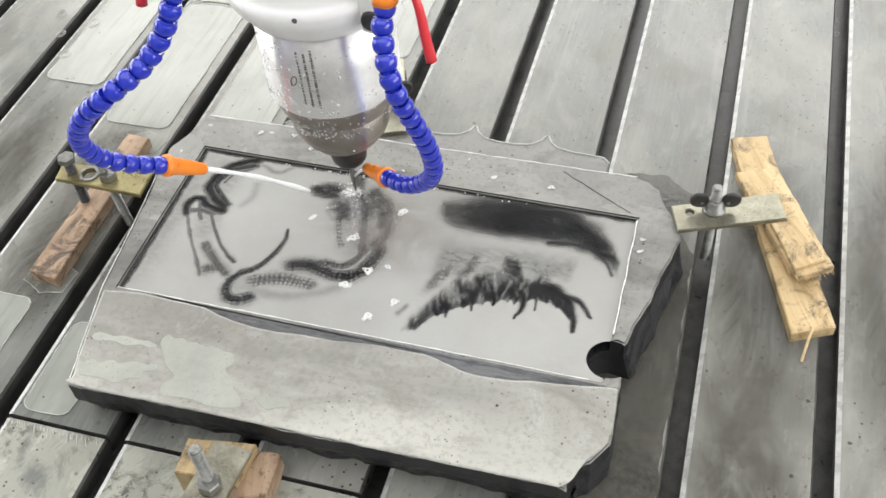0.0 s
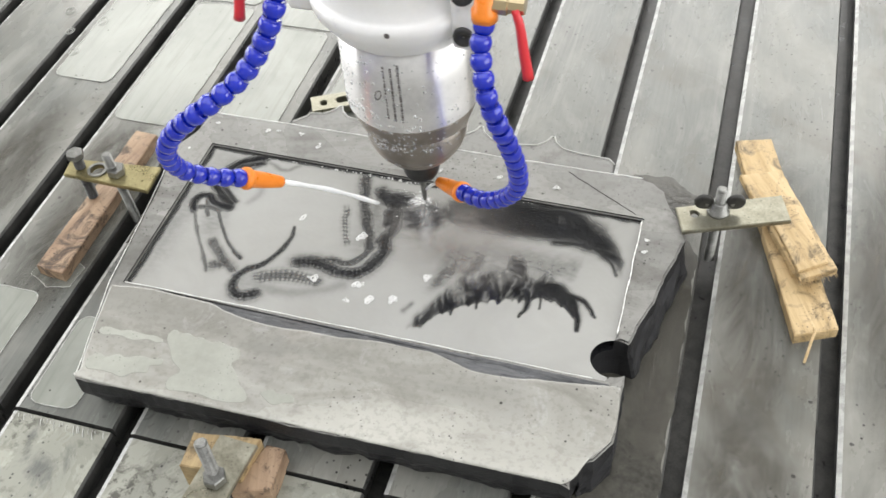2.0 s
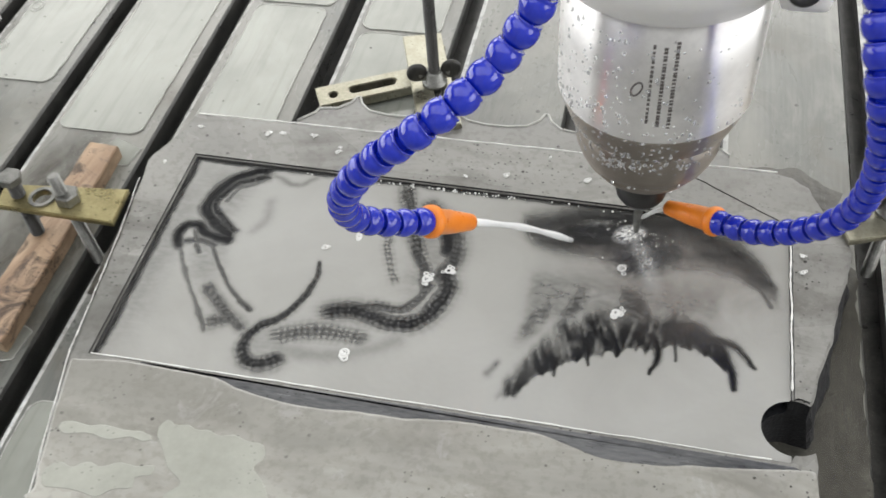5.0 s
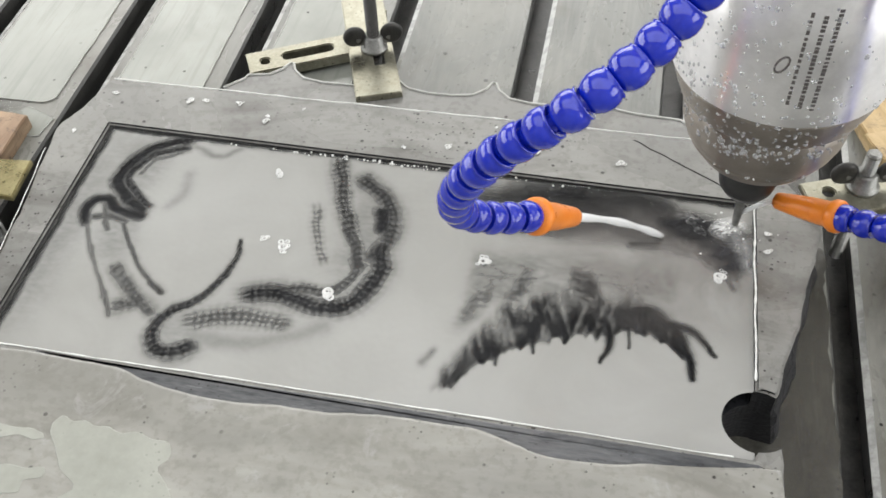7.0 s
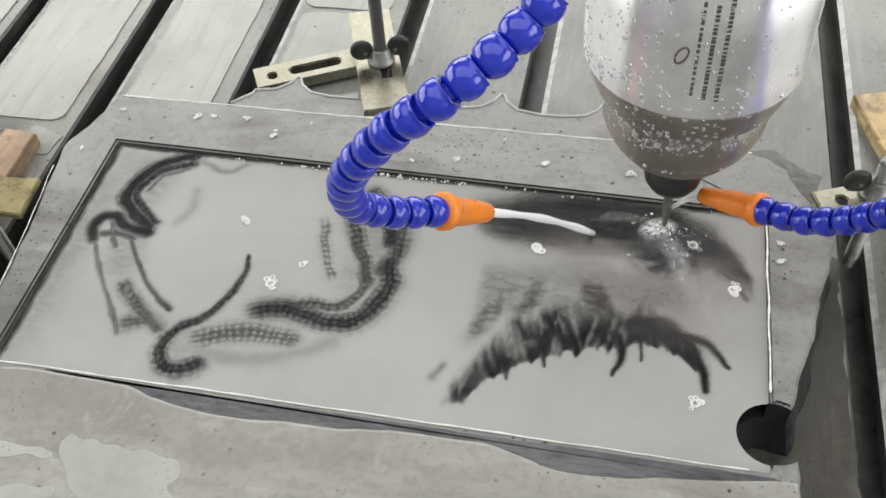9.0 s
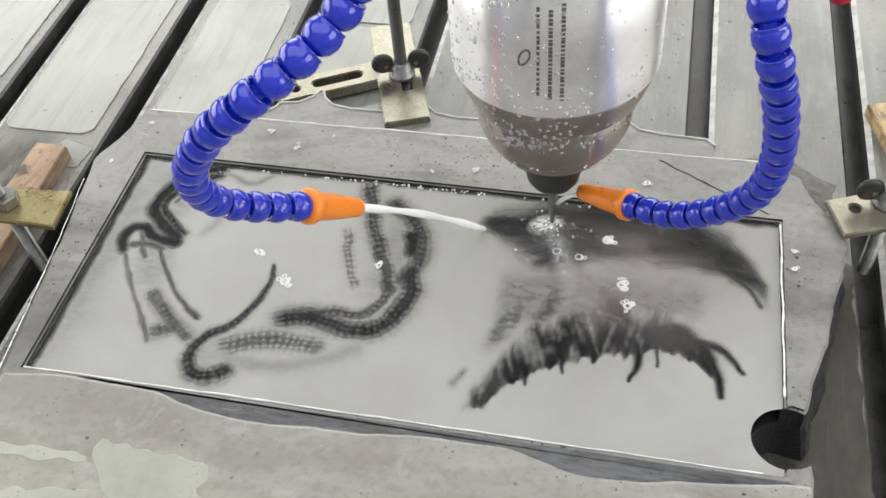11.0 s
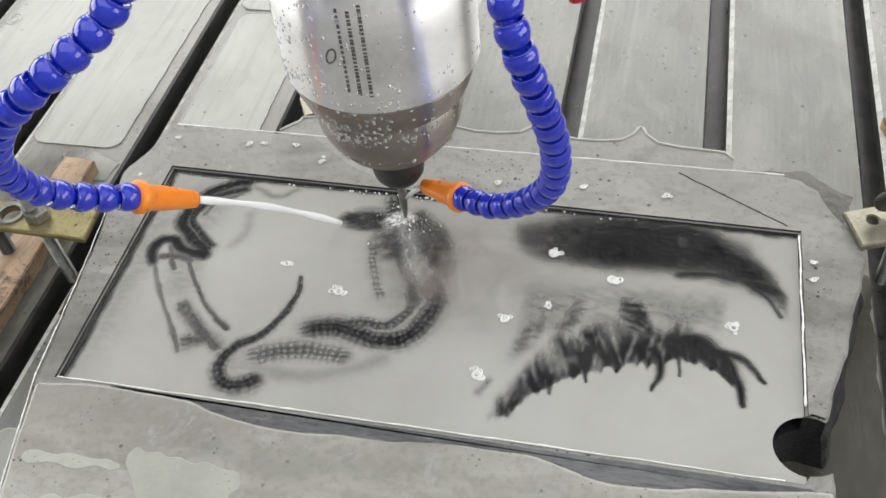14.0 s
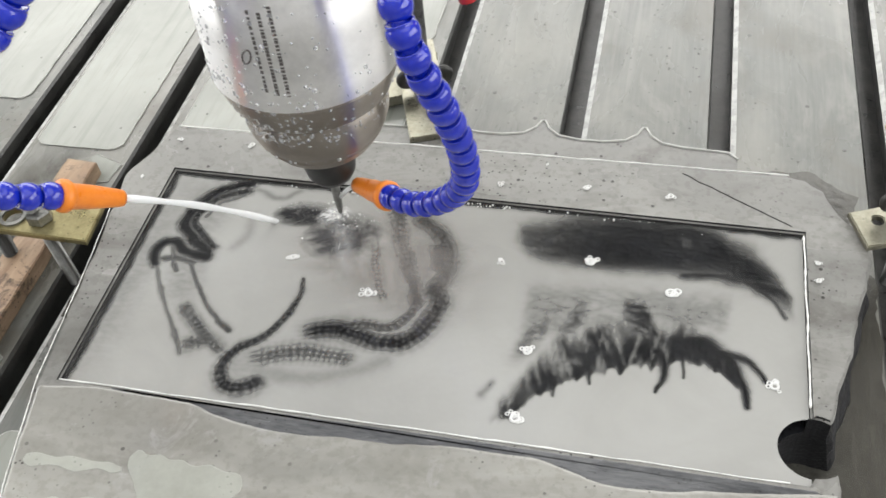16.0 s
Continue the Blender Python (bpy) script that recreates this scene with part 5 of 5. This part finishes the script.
FOAM_CLEAR = mat("bubble_film", (0.86, 0.86, 0.84), 0.08)
FOAM_CLEAR.node_tree.nodes["Principled BSDF"].inputs["Transmission Weight"].default_value = 0.3
for k, (x, y, size) in enumerate([(-0.163, 0.126, 0.003), (-0.138, 0.127, 0.003), (-0.114, 0.112, 0.003), (-0.233, 0.124, 0.0025), (-0.247, 0.081, 0.0025), (0.019, 0.106, 0.003), (-0.01, 0.1, 0.002), (0.233, 0.058, 0.003), (0.233, 0.043, 0.003), (0.08, 0.109, 0.004), (-0.114, 0.117, 0.002), (0.138, 0.108, 0.004), (-0.175, 0.125, 0.004), (-0.09, 0.128, 0.0015), (0.05, 0.13, 0.0015)]):
    ob = part("foam_fleck", foam_bm(size, 5, k), FOAM_CLEAR, None, "", True)
    ob.matrix_world = pose(x, y, TOP + 0.001)
    tagged(ob, "small white foam fleck on the wet slurry", "foam", "foam flecks")
bm = bmesh.new()
rng = random.Random(3)
for k in range(60):
    x = rng.uniform(-0.14, 0.12) if k % 2 else rng.gauss(-0.02, 0.06)
    x = max(-0.2, min(0.2, x))
    s = rng.uniform(0.0004, 0.0011)
    bmesh.ops.create_icosphere(bm, subdivisions=1, radius=s, matrix=pose(x, 0.0885 - 0.0178 * (x + 0.225) + 0.003 - abs(rng.gauss(0, 0.0016)), WATER + 0.0002))
tagged(part("foam_line", bm, FOAM_CLEAR, None, "", True), "row of small bubbles along the pool's back edge", "foam", kind="stuff")

DRIFT = []
for k, (size, rows) in enumerate([
    (0.0056, [(0, -0.032, 0.006), (1.5, -0.036, 0.006), (3.5, 0.007, -0.002), (7, -0.068, 0.001), (9, -0.076, -0.018), (12.5, -0.09, -0.006), (14.5, -0.059, -0.007), (16, -0.05, -0.004)]),
    (0.0042, [(0, -0.079, 0.023), (1.5, -0.097, 0.019), (3.5, -0.073, 0.009), (7, -0.09, 0.065), (9, -0.109, 0.032), (12.5, -0.11, 0.01), (16, -0.11, 0.02)]),
    (0.0062, [(0, 0.006, 0.049), (1.5, 0.016, -0.052), (3.5, -0.06, -0.075), (7, -0.03, -0.03), (9, 0.084, 0.036), (12.5, 0.086, 0.04), (13, 0.093, 0.035), (13.5, 0.1, 0.029), (14.5, 0.117, 0.028), (16, 0.143, 0.023)]),
    (0.0050, [(0, -0.005, -0.03), (1.5, -0.06, -0.065), (3.5, -0.02, 0.005), (7, 0.06, 0.01), (9, 0.185, -0.066), (12.5, 0.1, 0.045), (13, 0.141, 0.017), (13.5, 0.16, 0.014), (14.5, 0.203, -0.021), (16, 0.206, -0.04)]),
    (0.0060, [(0, 0.012, -0.08), (1, 0.018, -0.07), (3.5, 0.05, -0.03), (6.5, 0.175, 0.066), (7.5, 0.19, 0.062), (9.5, 0.17, 0.05), (12.5, 0.07, 0.058), (13.5, 0.064, 0.046), (14.5, 0.075, 0.046), (16, 0.09, 0.043)]),
    (0.0054, [(0, 0.03, -0.06), (1, 0.035, -0.045), (3.5, 0.08, 0.0), (6.5, 0.18, 0.058), (7.5, 0.196, 0.055), (9.5, 0.16, 0.04), (12.5, 0.05, 0.03), (13.5, 0.041, 0.0), (14.5, 0.05, -0.022), (16, 0.06, -0.035)]),
    (0.0056, [(0, -0.02, -0.05), (1, -0.02, -0.052), (3.5, 0.03, -0.05), (6.5, 0.19, 0.03), (7.5, 0.209, 0.012), (9.5, 0.2, 0.02), (12.5, 0.04, 0.0), (13.5, 0.024, -0.035), (14.5, 0.05, -0.076), (16, 0.06, -0.085)]),
    (0.0034, [(0, 0.012, -0.022), (1.5, 0.004, -0.09), (3.5, -0.1, 0.02), (9, -0.06, 0.0), (12.5, 0.02, 0.02), (13, 0.042, 0.005), (13.5, 0.061, -0.007), (14.5, 0.072, 0.016), (16, 0.032, 0.035)]),
]):
    ob = part("foam_bubble", foam_bm(size, 7, 40 + k), FOAM_CLEAR, None, "", True)
    DRIFT.append((tagged(ob, "cluster of white bubbles drifting on the milky water", "foam", "drifting bubbles"), rows))


def motions():
    track = [(0, -0.0484, 0.0765), (0.5, -0.0364, 0.0750), (1, -0.0274, 0.0726), (1.5, -0.016, 0.071), (2, 0.0167, 0.0701), (2.5, 0.048, 0.0695), (3, 0.0565, 0.0700), (3.5, 0.0652, 0.0712), (4, 0.0815, 0.0735), (4.2, 0.089, 0.073), (6.3, 0.171, 0.067), (6.5, 0.1801, 0.0668), (7, 0.2131, 0.0679), (7.5, 0.2193, 0.0687), (8, 0.194, 0.0680), (8.5, 0.171, 0.0688), (9, 0.1619, 0.0726), (9.5, 0.1442, 0.0760), (10, 0.1127, 0.0764), (10.2, 0.104, 0.0755), (12.3, 0.0405, 0.0705), (12.5, 0.0317, 0.0698), (13, -0.0026, 0.0706), (13.5, -0.0277, 0.0722), (13.8, -0.0365, 0.0735), (14.2, -0.0385, 0.076), (14.5, -0.039, 0.077), (15, -0.055, 0.075), (15.5, -0.068, 0.0725), (16, -0.0876, 0.0712)]
    walk(head, [(t, pose(x, 0.064, z)) for t, x, z in track])
    walk(splash, [(t, pose(x, 0.064, WATER)) for t, x, z in track])
    walk(silt, [(t, pose(min(x, 0.10 + 0.2 * max(0.0, x - 0.10)), 0.064, WATER)) for t, x, z in track])
    for ob, rows in DRIFT:
        walk(ob, [(t, pose(x, y, WATER + 0.0004, 0, 0, 9 * t)) for t, x, y in rows])


motions()
